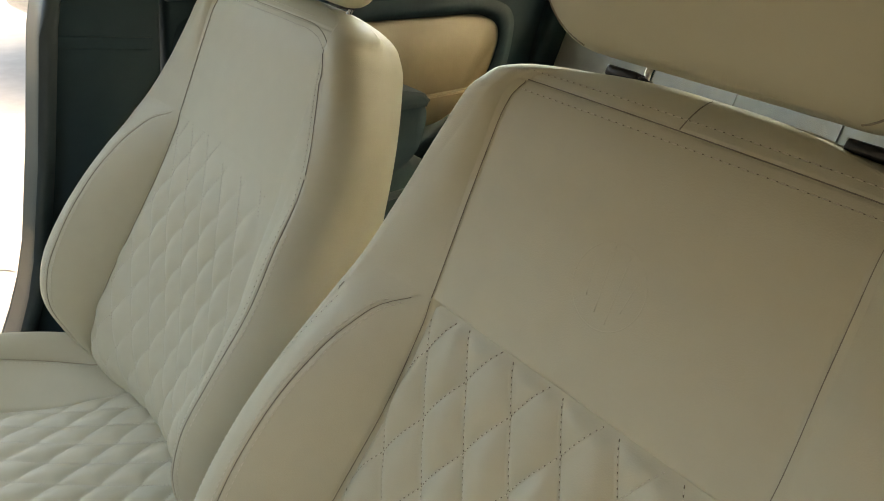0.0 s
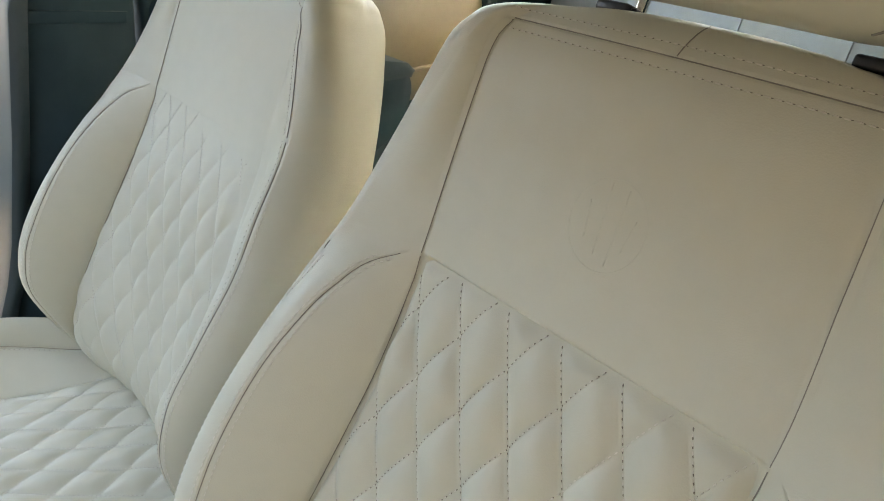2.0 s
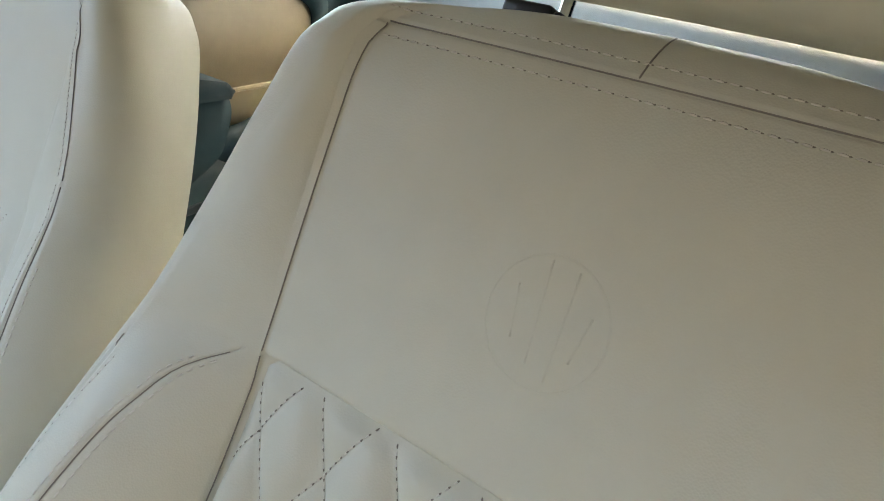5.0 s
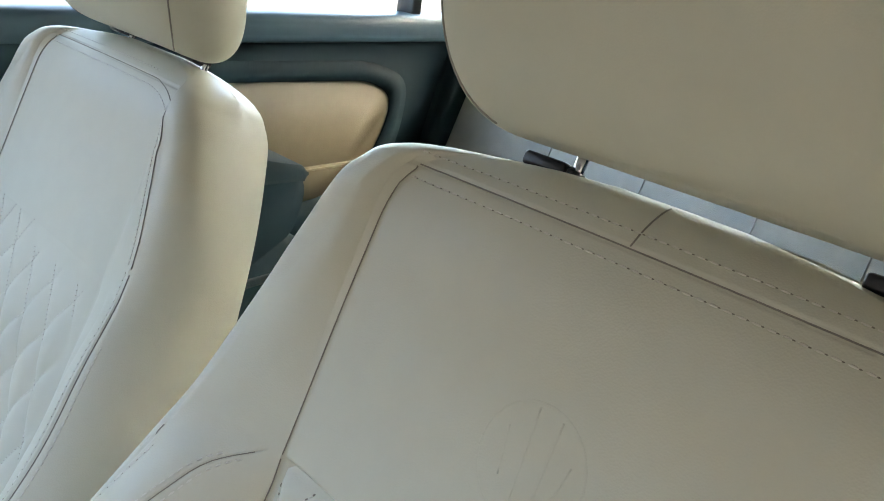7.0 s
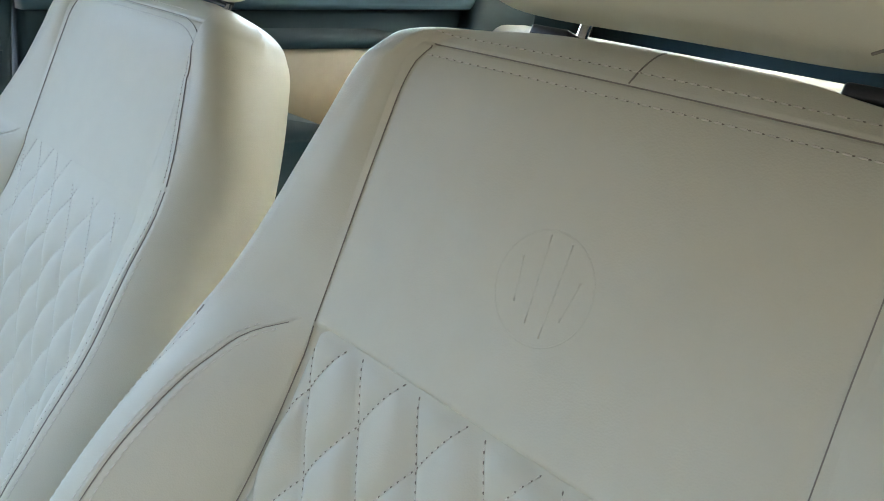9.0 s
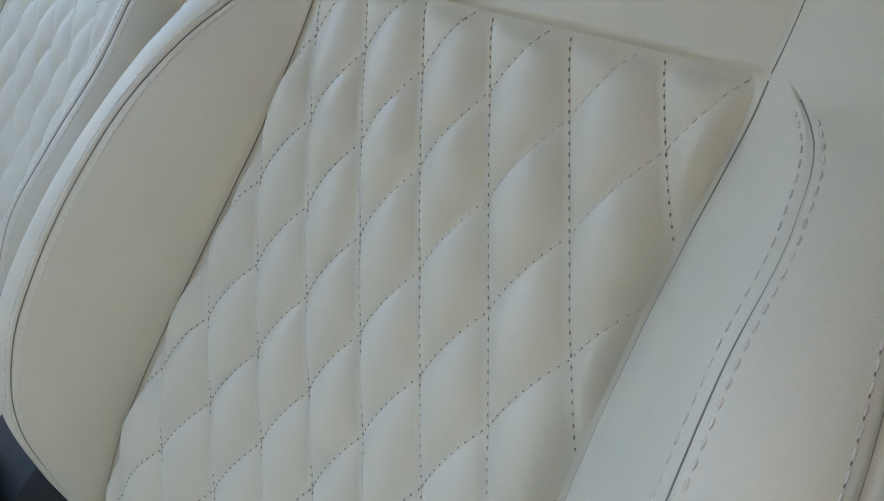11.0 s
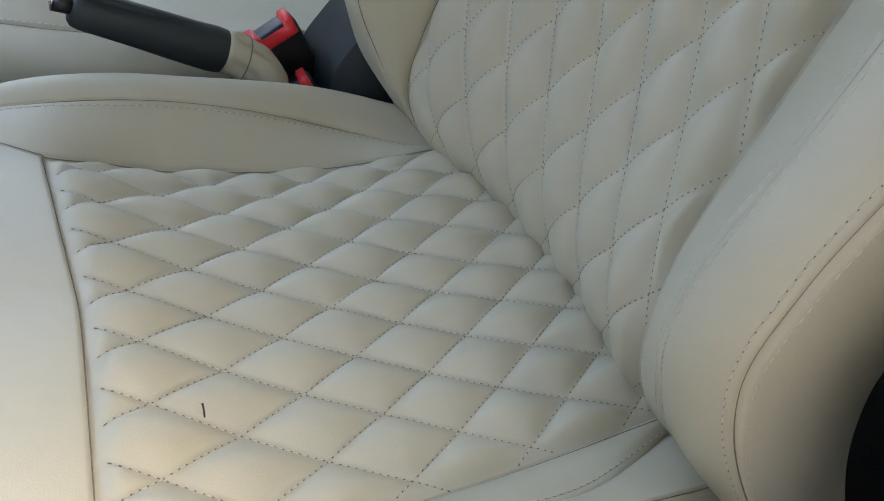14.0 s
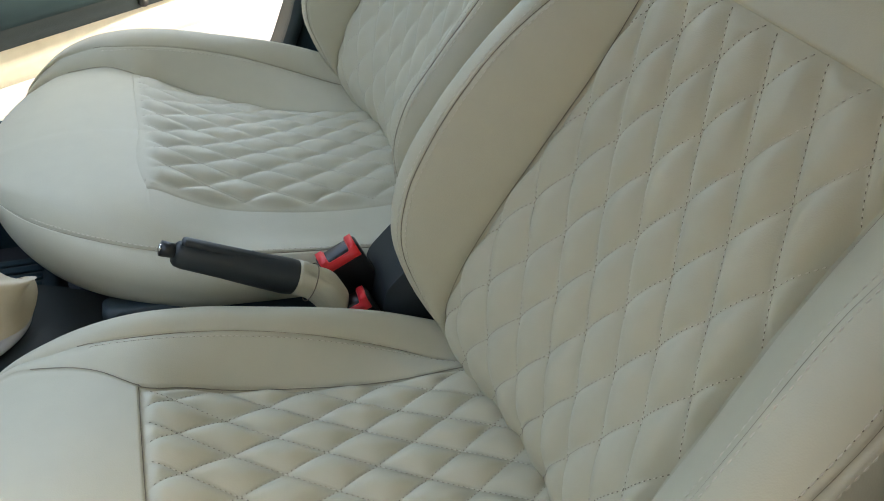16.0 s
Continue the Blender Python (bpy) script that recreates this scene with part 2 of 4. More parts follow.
def back_section(v, side="far"):
    """Half a section of the backrest. far: plump bolster; near: narrower hollow and upright flank;
    bare: no seam beside the quilting, one seam along the edge up to the top; slim: a flatter far bolster."""
    n0 = back_base(v)
    roll = n0 if v < 0 else 0.0
    bare, near = side == "bare", side == "near"
    vo = float((valley_near_of if near else valley_of)(v)[0])
    pull = float(pull_of(v)[0])
    eo, en = edge_of(v)
    if near:
        eo = eo - 0.005 * pull
    if side == "slim":
        eo = eo - 0.018 * pull
    en += roll * 0.6
    vo = min(vo, float(eo) - 0.012)
    if v < 0:
        ro, rn = ridge_of(v)
        rn += roll * 0.8
        nv = n0 + 0.004 * min(1, -v / 0.15) - 0.003 * min(1, -v / 0.02) + dish(vo, v)
        if near:
            ro, nv = ro - 0.012 * pull, nv - 0.006 * min(1, -v / 0.08)
        if side == "slim":
            ro = ro - 0.012 * pull
        if bare:
            ro, rn = vo + (eo - vo) * 0.5, nv + (en - nv) * (0.5 - 0.08 * min(1, -v / 0.1))
    else:
        w = min(v / 0.035, 1)
        w = w * w * (3 - 2 * w)
        ro = 0.158 + (min(vo + 0.005, float(eo) - 0.006) - 0.158) * w
        rn = n0 + (en - n0) * (ro - vo) / (eo - vo)
        nv = n0
    seam_v = 0.0 if bare else (0.0019 if v < 0 else 0.0010) if v < 0.187 else 0.0
    flare = 0.036 if v < 0.17 else max(0.036 - (v - 0.17) * 0.35, 0.012)
    if v < -0.40:
        flare = max(0.036 - (-0.40 - v) * 0.4, 0.008)
    if near:
        flare = min(flare, 0.014 + 0.022 * (1 - pull))
    if side == "slim":
        flare = min(flare, 0.016 + 0.020 * (1 - pull))
    sn = en - 0.06 if v < 0 else en - 0.06 + 0.03 * min(v / 0.15, 1)
    st = [(0, n0), (vo, nv), (ro, rn), (eo, en), (eo + flare, max(sn, -0.06)), (eo + flare * 0.2, -0.092), (0, -0.096)]
    low = min(max(-v / 0.08, 0), 1)
    bow = [0.0, 0.004 * low, 0.008 * low if v < 0 else min(0.004 * min(v / 0.06, 1), 0.12 * max(eo - ro, 0)), 0.012 - 0.002 * low, 0.008, 0.003]
    pts, marks = half_section(st, bow, [0, seam_v, 0.0018 if v < -0.004 and not bare else 0, 0.0025 * min(max((0.05 - v) / 0.05, 0), 1) if bare else 0.0025 if v < -0.03 else 0, 0, 0, 0])
    if v < -0.0005:
        a = pts[: marks[1], 0]
        hollow = np.array([dish(u, v) for u in a]) - dish(vo, v) * a / vo
        lip = 0.006 * min(1, -v / 0.08) * (np.clip((a - vo + 0.03) / 0.03, 0, 1) - a / vo) if near else 0.0
        pts[: marks[1], 1] += hollow - lip - 0.006 * np.clip((vo - a - (0.012 if bare else 0)) / 0.01, 0, 1) * (min(1, max(-v - 0.010, 0) / 0.012) if bare or side == "slim" else 1)
    if abs(v) < 0.0004 and not bare and side != "slim":
        pts[: marks[1], 1] -= 0.0015
    lo, hi = marks[3] + 3, marks[5] + 4
    for _ in range(40 if near else 0):
        pts[lo:hi] += 0.5 * ((pts[lo - 1 : hi - 1] + pts[lo + 1 : hi + 1]) / 2 - pts[lo:hi])
    # roll over at the top
    if v > 0.15:
        over = min((v - 0.15) / 0.0635, 1.0)
        inset = 0.046 * (1 - math.sqrt(max(1 - over * over, 0)))
        c = -0.045
        pts[:, 1] = np.where(pts[:, 1] > c, np.maximum(pts[:, 1] - inset, c + 0.0005), np.minimum(pts[:, 1] + inset, c))
    if abs(v - TOP_SEAM) < 0.0004:
        pts[: marks[2], 1] -= 0.0022
    return pts, marks


TOP_SEAM = 0.189


def stamped_emblem(back):
    """A ring and plain strokes pressed into the upper panel."""
    strokes = [[(0.030 * math.cos(t), 0.030 * math.sin(t)) for t in np.linspace(0, 2 * math.pi, 49)],
               [(-0.008, 0.026), (-0.008, -0.024)], [(0.006, 0.027), (0.003, -0.020)], [(-0.020, 0.010), (-0.016, -0.012)], [(0.018, 0.012), (0.014, -0.012)]]
    verts, faces = [], []
    for st in strokes:
        fine = [tuple(np.array(p) + (np.array(q) - np.array(p)) * k / 6) for p, q in zip(st[:-1], st[1:]) for k in range(6)] + [st[-1]]
        a, b = tube([back_place(0.080 + q, -0.002 + p, back_base(0.080 + q) - 0.00088) for p, q in fine], 0.0011, 8)
        faces += [tuple(i + len(verts) for i in f) for f in b]
        verts += a
    mesh_part("stamped_emblem", verts, faces, LEATHER, back, "round emblem stamped into the leather")


def build_back(parent, bare=False):
    vs = set(np.round(np.arange(-0.485, 0.205, 0.006), 4))
    for s in (0.0, TOP_SEAM):
        vs = {v for v in vs if abs(v - s) > 0.006}
        vs |= {round(s + d, 5) for d in (-0.005, -0.003, -0.0015, 0, 0.0015, 0.003, 0.005)}
    vs |= {-0.008, -0.011, -0.014, -0.017, 0.198, 0.2015, 0.2045, 0.207, 0.209, 0.2105, 0.2117, 0.2125, 0.2129}
    vs = sorted(vs)
    secs = [(v, back_section(v, "slim" if bare else "far")) for v in vs]
    near = [(v, back_section(v, "bare" if bare else "near")) for v in vs]
    verts, faces = loft([(v, s[0]) for v, s in secs], back_place, [(v, s[0]) for v, s in near])
    back = mesh_part("backrest", verts, faces, LEATHER, parent)

    # lines beside the seams
    def line(mark, shift, lo, hi, sign, lift=0.0):
        out = []
        for v, (pts, marks) in (secs if sign > 0 else near):
            if lo <= v <= hi:
                m = marks[mark]
                seg = np.r_[0, np.cumsum(np.linalg.norm(np.diff(pts, axis=0), axis=1))]
                d = seg[m] + shift
                a = np.interp(d, seg, pts[:, 0])
                b = np.interp(d, seg, pts[:, 1])
                out.append(back_place(v, sign * a, b + lift))
        return out

    runs, rims, plain = [], [], []
    for sign in (1, -1):
        one = bare and sign < 0
        if not one:
            plain += [(line(2, d, -0.43, -0.012, sign), BACK_N) for d in (-0.006, 0.006)]
        runs += [(line(3, -0.008, -0.44, 0.03 if one else -0.03, sign), (-0.8, 0.5 * sign, 0.2))]
        plain += [(line(3, 0.008, -0.44, -0.03, sign), (-0.8, 0.5 * sign, 0.2))]
        if not one:
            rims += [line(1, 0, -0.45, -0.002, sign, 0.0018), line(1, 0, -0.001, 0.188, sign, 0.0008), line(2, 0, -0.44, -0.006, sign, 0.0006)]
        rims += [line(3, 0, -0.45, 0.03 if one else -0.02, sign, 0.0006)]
    def level(v, u):
        pts, marks = back_section(v, "bare" if bare and u < 0 else "far")
        return float(np.interp(abs(u), pts[: marks[4], 0], pts[: marks[4], 1]))

    def row(v, us, lift=0.0):
        return [back_place(v, u, level(v, u) + lift) for u in us]

    us = np.linspace(-0.085 if bare else -0.143, 0.143, 60)
    rims.append(row(TOP_SEAM, us, 0.0008))
    runs += [(row(TOP_SEAM - 0.008, us), BACK_N), (row(TOP_SEAM + 0.0075, us), BACK_N)]
    if bare:
        # the seam along the edge turns into the one along the top
        def edge_in(v):
            t = min(max((v - 0.02) / 0.08, 0), 1)
            return -(float(edge_of(v)[0]) - 0.007 * t * t * (3 - 2 * t))

        def bend(inset):
            rise = [(v, edge_in(v) + inset) for v in np.linspace(0.03, 0.13, 20)]
            e0, top = edge_in(0.13) + inset, TOP_SEAM - inset
            return rise + [(0.13 + (top - 0.13) * math.sin(t), -0.085 + (e0 + 0.085) * math.cos(t)) for t in np.linspace(0.1, math.pi / 2, 14)]

        rims.append([back_place(v, u, level(v, u) + 0.0006) for v, u in bend(0.0)])
        runs += [([back_place(v, u, level(v, u)) for v, u in bend(0.008)], BACK_N)]
    else:
        rims.append([back_place(v, 0.0, float(back_section(v)[0][0][1]) + 0.0002) for v in (0.190, 0.193, 0.196, 0.199, 0.202, 0.205, 0.2075, 0.2095, 0.2110)])
    topstitch(runs, back)
    topstitch(plain, back, False)
    # dark tubes in the seam grooves, drawing the shade of each crease
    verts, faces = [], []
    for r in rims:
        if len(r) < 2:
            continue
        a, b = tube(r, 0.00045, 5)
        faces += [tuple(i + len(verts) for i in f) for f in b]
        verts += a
    tagged(mesh_part("seam_shade_line", verts, faces, SEAM, back), kind="stuff")

    if not bare:
        stamped_emblem(back)

    # quilted insert
    def ab_to(a, b):
        d = (b + SHIFT - a) * H
        return 0.1345 + 0.008 * min(max(d / 0.2, 0), 1) - (a + b) * W / 2, -d

    def surf(u, v):
        vo = float((valley_near_of if u < 0 and not bare else valley_of)(v)[0])
        inside = min(vo - abs(u), -v)
        if bare:
            edge = 0.004 * min(1, -v / 0.15) - 0.003 * min(1, -v / 0.02)
            return back_base(v) + (edge * abs(u) / vo + dish(u, v) if v < 0 else 0.0), inside
        base = back_base(v) + (0.004 * min(1, -v / 0.15) - 0.003) * (min(abs(u) / vo, 1.05)) ** 5 + dish(u, v) if v < 0 else 0.0
        if u < 0 and not bare:
            base -= 0.006 * min(1, max(-v, 0) / 0.08) * min(max((-u - vo + 0.03) / 0.03, 0), 1)
        return base, inside

    back_quilt(parent, "quilted_back_insert", ab_to, surf, lambda u, v, n: back_place(v, u, n), BACK_N, range(-9, 9), range(-2, 19), lambda u, v: v > -0.483, (lambda u, v: 0.020 if u < 0 else 0.0) if bare else lambda u, v: 0.0, lambda u, v: (0.8 * (0.12 + 0.88 * min(max((-v - 0.015) / 0.10, 0), 1)) if bare else 1.1 * (0.45 + 0.55 * min(max(-v / 0.07, 0), 1))) * (1 - 0.5 * min(max((-0.40 - v) / 0.06, 0), 1)), soft=bare)


def back_quilt(parent, name, ab_to, surf, place, nrm, ra, rb, keep, hem=lambda u, v: 0.0, calm=lambda u, v: 1.0, even=0.42, soft=False):
    M = 16
    verts, faces, index = [], [], {}
    tri = lambda x: min(x % 1.0, 1 - x % 1.0)

    def height(a, b, u, v):
        """Surface over the lattice: deep folds along one family of stitches, shallower ones along the other."""
        base, inside = surf(u, v)
        da, db = tri(a) * 0.048, tri(b) * 0.048
        h = 0.0112 * puff(da, 0.022) * (even + (1 - even) * puff(db, 0.020)) * calm(u, v)
        h *= puff(max(inside - 0.003, 0), 0.014)
        if hem(u, v) > 0.004:
            h *= 1 - min(max((hem(u, v) + 0.012 - inside) / 0.028, 0), 1)
        if soft:
            return base - 0.0004 + (0.0008 * min(inside / 0.008, 1) + h * puff(inside, 0.02) if inside > 0 else inside * 0.5), inside
        if inside > 0:
            return base - 0.0045 + (0.0035 + h) * puff(inside, 0.014), inside
        return base - 0.0045 + inside * 0.5, inside

    def vert(i, j):
        if (i, j) in index:
            return index[i, j]
        a, b = i / M, j / M
        u, v = ab_to(a, b)
        index[i, j] = len(verts)
        verts.append(place(u, v, height(a, b, u, v)[0]))
        return index[i, j]

    lines = []
    for ca in ra:
        for cb in rb:
            u, v = ab_to(ca + 0.5, cb + 0.5)
            if surf(u, v)[1] < -0.05 or not keep(u, v):
                continue
            for i in range(M):
                for j in range(M):
                    u, v = ab_to(ca + (i + 0.5) / M, cb + (j + 0.5) / M)
                    if surf(u, v)[1] < -0.012 or not keep(u, v):
                        continue
                    p, q = ca * M + i, cb * M + j
                    faces.append((vert(p, q), vert(p + 1, q), vert(p + 1, q + 1), vert(p, q + 1)))
    pad = mesh_part(name, verts, faces, LEATHER, parent, "diamond-quilted cream leather insert")
    me = pad.data
    if Vector(nrm).dot(me.polygons[len(faces) // 2].normal) < 0:
        me.flip_normals()
    for ks, other, first in ((ra, rb, True), (rb, ra, False)):
        for k in ks:
            run = []
            for t in np.arange(min(other), max(other) + 1, 1 / M):
                u, v = ab_to(k, t) if first else ab_to(t, k)
                level, inside = height(k, t, u, v) if first else height(t, k, u, v)
                if inside > 0.003 + hem(u, v) and keep(u, v):
                    run.append(place(u, v, level))
                else:
                    if len(run) > 5:
                        lines.append((run, nrm))
                    run = []
            if len(run) > 5:
                lines.append((run, nrm))
    v_, f_ = dashes(lines, 0.0014 if soft else 0.0024, 0.0006 if soft else 0.0010, 0.0006, 0.005, 0.0002)
    tagged(mesh_part("stitch_hole", v_, f_, HOLE, pad), kind="stuff")
    shifted = []
    for run, n_ in lines:
        pts = along(run, 0.0025)
        if len(pts) > 3:
            shifted.append(([p for p, _ in pts[1:]], n_))
    v_, f_ = dashes(shifted, 0.0026, 0.0010, 0.0007, 0.005, 0.0003)
    tagged(mesh_part("stitch_thread", v_, f_, THREAD, pad), kind="stuff")


# ---- the front seats: cushion ----
FRONT_SEAM = -0.460
c_mid = table([(-0.66, 0.420), (-0.60, 0.434), (-0.54, 0.438), (-0.455, 0.428), (-0.385, 0.402), (-0.31, 0.382), (-0.22, 0.367), (-0.13, 0.363), (-0.04, 0.360)])
c_val = table([(-0.66, 0.232, 0.402), (-0.60, 0.226, 0.4165), (-0.554, 0.210, 0.4235), (-0.494, 0.183, 0.430), (-0.455, 0.161, 0.422), (-0.42, 0.169, 0.404), (-0.385, 0.174, 0.386), (-0.31, 0.176, 0.365), (-0.22, 0.174, 0.352), (-0.13, 0.173, 0.352), (-0.04, 0.173, 0.350)])
c_rdg = table([(-0.66, 0.240, 0.399), (-0.60, 0.236, 0.415), (-0.55, 0.226, 0.424), (-0.50, 0.220, 0.434), (-0.41, 0.218, 0.430), (-0.31, 0.217, 0.406), (-0.20, 0.210, 0.364), (-0.15, 0.195, 0.348), (-0.11, 0.182, 0.340), (-0.04, 0.18, 0.328)])
c_edg = table([(-0.66, 0.246, 0.396), (-0.60, 0.247, 0.413), (-0.55, 0.246, 0.426), (-0.45, 0.245, 0.442), (-0.40, 0.245, 0.438), (-0.33, 0.244, 0.424), (-0.20, 0.241, 0.391), (-0.13, 0.238, 0.363), (-0.04, 0.23, 0.33)])


spread_of = table([(-0.66, 0.004), (-0.55, 0.010), (-0.46, 0.015), (-0.36, 0.003), (-0.25, 0.0), (-0.13, 0.003), (-0.04, 0.004)])
far_shift_of = table([(-0.66, 0.0), (-0.54, 0.020), (-0.46, 0.036), (-0.36, 0.008), (-0.25, -0.022), (-0.13, -0.045), (-0.04, -0.045)])
near_shift_of = table([(-0.66, -0.03), (-0.46, -0.020), (-0.30, -0.024), (-0.13, -0.020), (-0.04, -0.016)])
flank_of = table([(-0.66, 0.372), (-0.55, 0.388), (-0.45, 0.384), (-0.33, 0.366), (-0.20, 0.348), (-0.13, 0.335), (-0.04, 0.325)])


def valley_at(x, side):
    vo, vz = c_val(x)
    shift = {"far": None, "near": spread_of, "raised": far_shift_of, "bare": near_shift_of}[side]
    return (vo + float(shift(x)[0]) if shift else vo), vz


def cushion_section(x, side="far"):
    """Half a section of the cushion. raised: a higher flank; bare: a round smooth flank with one low seam."""
    zm = float(c_mid(x)[0])
    bare, high = side == "bare", 0.040 if side == "raised" else 0.0
    vo, vz = valley_at(x, side)
    ro, rz = c_rdg(x)
    ro = max(ro, vo + 0.008)
    eo, ez = c_edg(x)
    rz, ez = rz + high * 0.7, ez + high
    if bare:
        ro, rz, ez = 0.212, vz - 0.010, float(flank_of(x)[0])
    st = [(0, zm), (vo, vz), (ro, rz), (eo, ez), (eo + 0.022, ez - 0.052), (eo - 0.03, 0.285), (0, 0.28)]
    quilt = x > FRONT_SEAM
    bow = [0.006, 0.004, 0.010, 0.012, 0.014, 0.0] if bare else [0.006, 0.003, 0.005, 0.009, 0.014, 0.0]
    pts, marks = half_section(st, bow, [0, 0.0 if bare else 0.003 if quilt else 0.0012, 0.0022 if -0.50 < x and not bare else 0, 0.003, 0, 0, 0])
    if quilt:
        pts[: marks[1], 1] -= 0.006 * np.clip((vo - pts[: marks[1], 0] - (0.004 if bare else 0)) / 0.01, 0, 1)
    if bare:
        lo, hi = (marks[1] - 2 if quilt else 3), marks[3] - 1
        for _ in range(60):
            pts[lo:hi] += 0.5 * ((pts[lo - 1 : hi - 1] + pts[lo + 1 : hi + 1]) / 2 - pts[lo:hi])
    if abs(x - FRONT_SEAM) < 0.0004:
        pts[: marks[1], 1] -= 0.003
    if x < -0.50:
        over = min((-0.50 - x) / 0.155, 1)
        k = math.sqrt(max(1 - over**2.4, 0))
        pts[:, 1] = 0.395 + (pts[:, 1] - 0.395) * (0.10 + 0.90 * k)
        pts[:, 0] *= 0.86 + 0.14 * k
    if bare and x < -0.40:
        pts[:, 0] *= max(1 - ((-0.40 - x) / 0.262) ** 1.6, 0.01) ** 0.6
    return pts, marks


def passenger_place(x, u, z):
    return (x + 0.06 * max((-0.45 - x) / 0.2, 0) ** 2 * (max(u, 0) / 0.25) ** 2, u, z)


def cushion_place(x, u, z):
    skew = -0.13 * u * u / (abs(u) + 0.05) * (u < 0) * min(max((-0.28 - x) / 0.18, 0), 1)
    return (x + skew + (0.06 if u > 0 else 0.12) * max((-0.45 - x) / 0.2, 0) ** 2 * (u / 0.25) ** 2, u, z)


def build_cushion(parent, bare=False):
    xs = set(np.round(np.arange(-0.613, -0.04, 0.006), 4))
    xs = {x for x in xs if abs(x - FRONT_SEAM) > 0.006} | {round(FRONT_SEAM + d, 5) for d in (-0.005, -0.003, -0.0015, 0, 0.0015, 0.003, 0.005)}
    xs |= {-0.615 - 0.0395 * math.sin(t) for t in np.linspace(0.05, math.pi / 2, 14)}
    xs = sorted(xs)
    place = passenger_place if bare else cushion_place
    far_side, near_side = ("raised", "bare") if bare else ("far", "near")
    secs = [(x, cushion_section(x, far_side)) for x in xs]
    near = [(x, cushion_section(x, near_side)) for x in xs]
    verts, faces = loft([(x, s[0]) for x, s in secs], place, [(x, s[0]) for x, s in near])
    cushion = mesh_part("seat_cushion", verts, faces, LEATHER, parent)
    up = (0, 0, 1)

    def line(mark, shift, lo, hi, sign, lift=0.0):
        out = []
        for x, (pts, marks) in (secs if sign > 0 else near):
            if lo <= x <= hi:
                seg = np.r_[0, np.cumsum(np.linalg.norm(np.diff(pts, axis=0), axis=1))]
                d = seg[marks[mark]] + shift
                out.append(place(x, sign * np.interp(d, seg, pts[:, 0]), np.interp(d, seg, pts[:, 1]) + lift))
        return out

    runs, rims = [], []
    for sign in (1, -1):
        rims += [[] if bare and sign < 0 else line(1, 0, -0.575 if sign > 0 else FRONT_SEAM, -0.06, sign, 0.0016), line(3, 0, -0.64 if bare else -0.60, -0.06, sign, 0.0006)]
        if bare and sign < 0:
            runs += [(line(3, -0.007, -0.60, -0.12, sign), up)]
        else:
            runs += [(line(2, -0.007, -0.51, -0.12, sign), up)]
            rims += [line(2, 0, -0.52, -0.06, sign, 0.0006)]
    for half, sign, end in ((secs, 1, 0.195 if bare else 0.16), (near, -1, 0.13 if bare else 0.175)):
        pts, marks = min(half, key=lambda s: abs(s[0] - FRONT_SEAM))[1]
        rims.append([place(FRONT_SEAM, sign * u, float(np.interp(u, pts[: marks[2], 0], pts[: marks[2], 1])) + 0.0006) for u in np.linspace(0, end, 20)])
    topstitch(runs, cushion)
    # crease shade along the cushion seams, drawn as thin dark tubes
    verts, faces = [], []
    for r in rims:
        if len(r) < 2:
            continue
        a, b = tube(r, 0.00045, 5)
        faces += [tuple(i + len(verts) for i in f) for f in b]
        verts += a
    tagged(mesh_part("seam_shade_line", verts, faces, SEAM, cushion), kind="stuff")

    hx, x0, u0, wide = 0.0426, -0.4305, 0.145, 0.0473

    def ab_to(a, b):
        return u0 + (a - b) * wide / 2, x0 + (a + b) * hx

    def surf(u, x):
        vo, vz = valley_at(x, far_side if u > 0 else near_side)
        zm = float(c_mid(x)[0])
        t = min(abs(u) / vo, 1.2)
        # same bowed leg as the section
        a, b = np.array([0, zm]), np.array([vo, vz])
        d = b - a
        side = np.array([-d[1], d[0]]) / np.linalg.norm(d)
        z = zm + (vz - zm) * t + 4 * 0.006 * t * (1 - t) * side[1]
        return z, min(vo - abs(u), x - FRONT_SEAM)

    back_quilt(parent, "quilted_cushion_insert", ab_to, surf, lambda u, x, z: place(x, u, z), up, range(-9, 9), range(-4, 18), lambda u, x: x < -0.07, (lambda u, x: 0.008 if u < 0 else 0.0) if bare else lambda u, x: 0.0, lambda u, x: 0.75 if bare else 1.0, even=0.15, soft=bare)


def box(bm, lo, hi, bevel=0.0, segs=2, m=None):
    """A bevelled block between two corners, added to bm."""
    lo, hi = Vector(lo), Vector(hi)
    out = bmesh.ops.create_cube(bm, size=1.0, matrix=Matrix.Translation((lo + hi) / 2) @ Matrix.Diagonal((*(hi - lo), 1)))
    verts = out["verts"]
    if bevel:
        es = list({e for v in verts for e in v.link_edges})
        got = bmesh.ops.bevel(bm, geom=es, offset=bevel, segments=segs, profile=0.5, affect="EDGES")
        verts = got["verts"]
    if m is not None:
        bmesh.ops.transform(bm, matrix=m, verts=verts)
    return bm


def prism(bm, outline, y0, y1, bevel=0.0, segs=3):
    """A slab with an (x, z) outline between two depths y, its edges rounded."""
    a = [bm.verts.new((x, y0, z)) for x, z in outline]
    b = [bm.verts.new((x, y1, z)) for x, z in outline]
    n = len(outline)
    front, rear = bm.faces.new(a), bm.faces.new(b[::-1])
    for i in range(n):
        bm.faces.new((a[i], b[i], b[(i + 1) % n], a[(i + 1) % n]))
    if bevel:
        bmesh.ops.bevel(bm, geom=list(front.edges), offset=bevel, segments=segs, profile=0.5, affect="EDGES")
    return bm


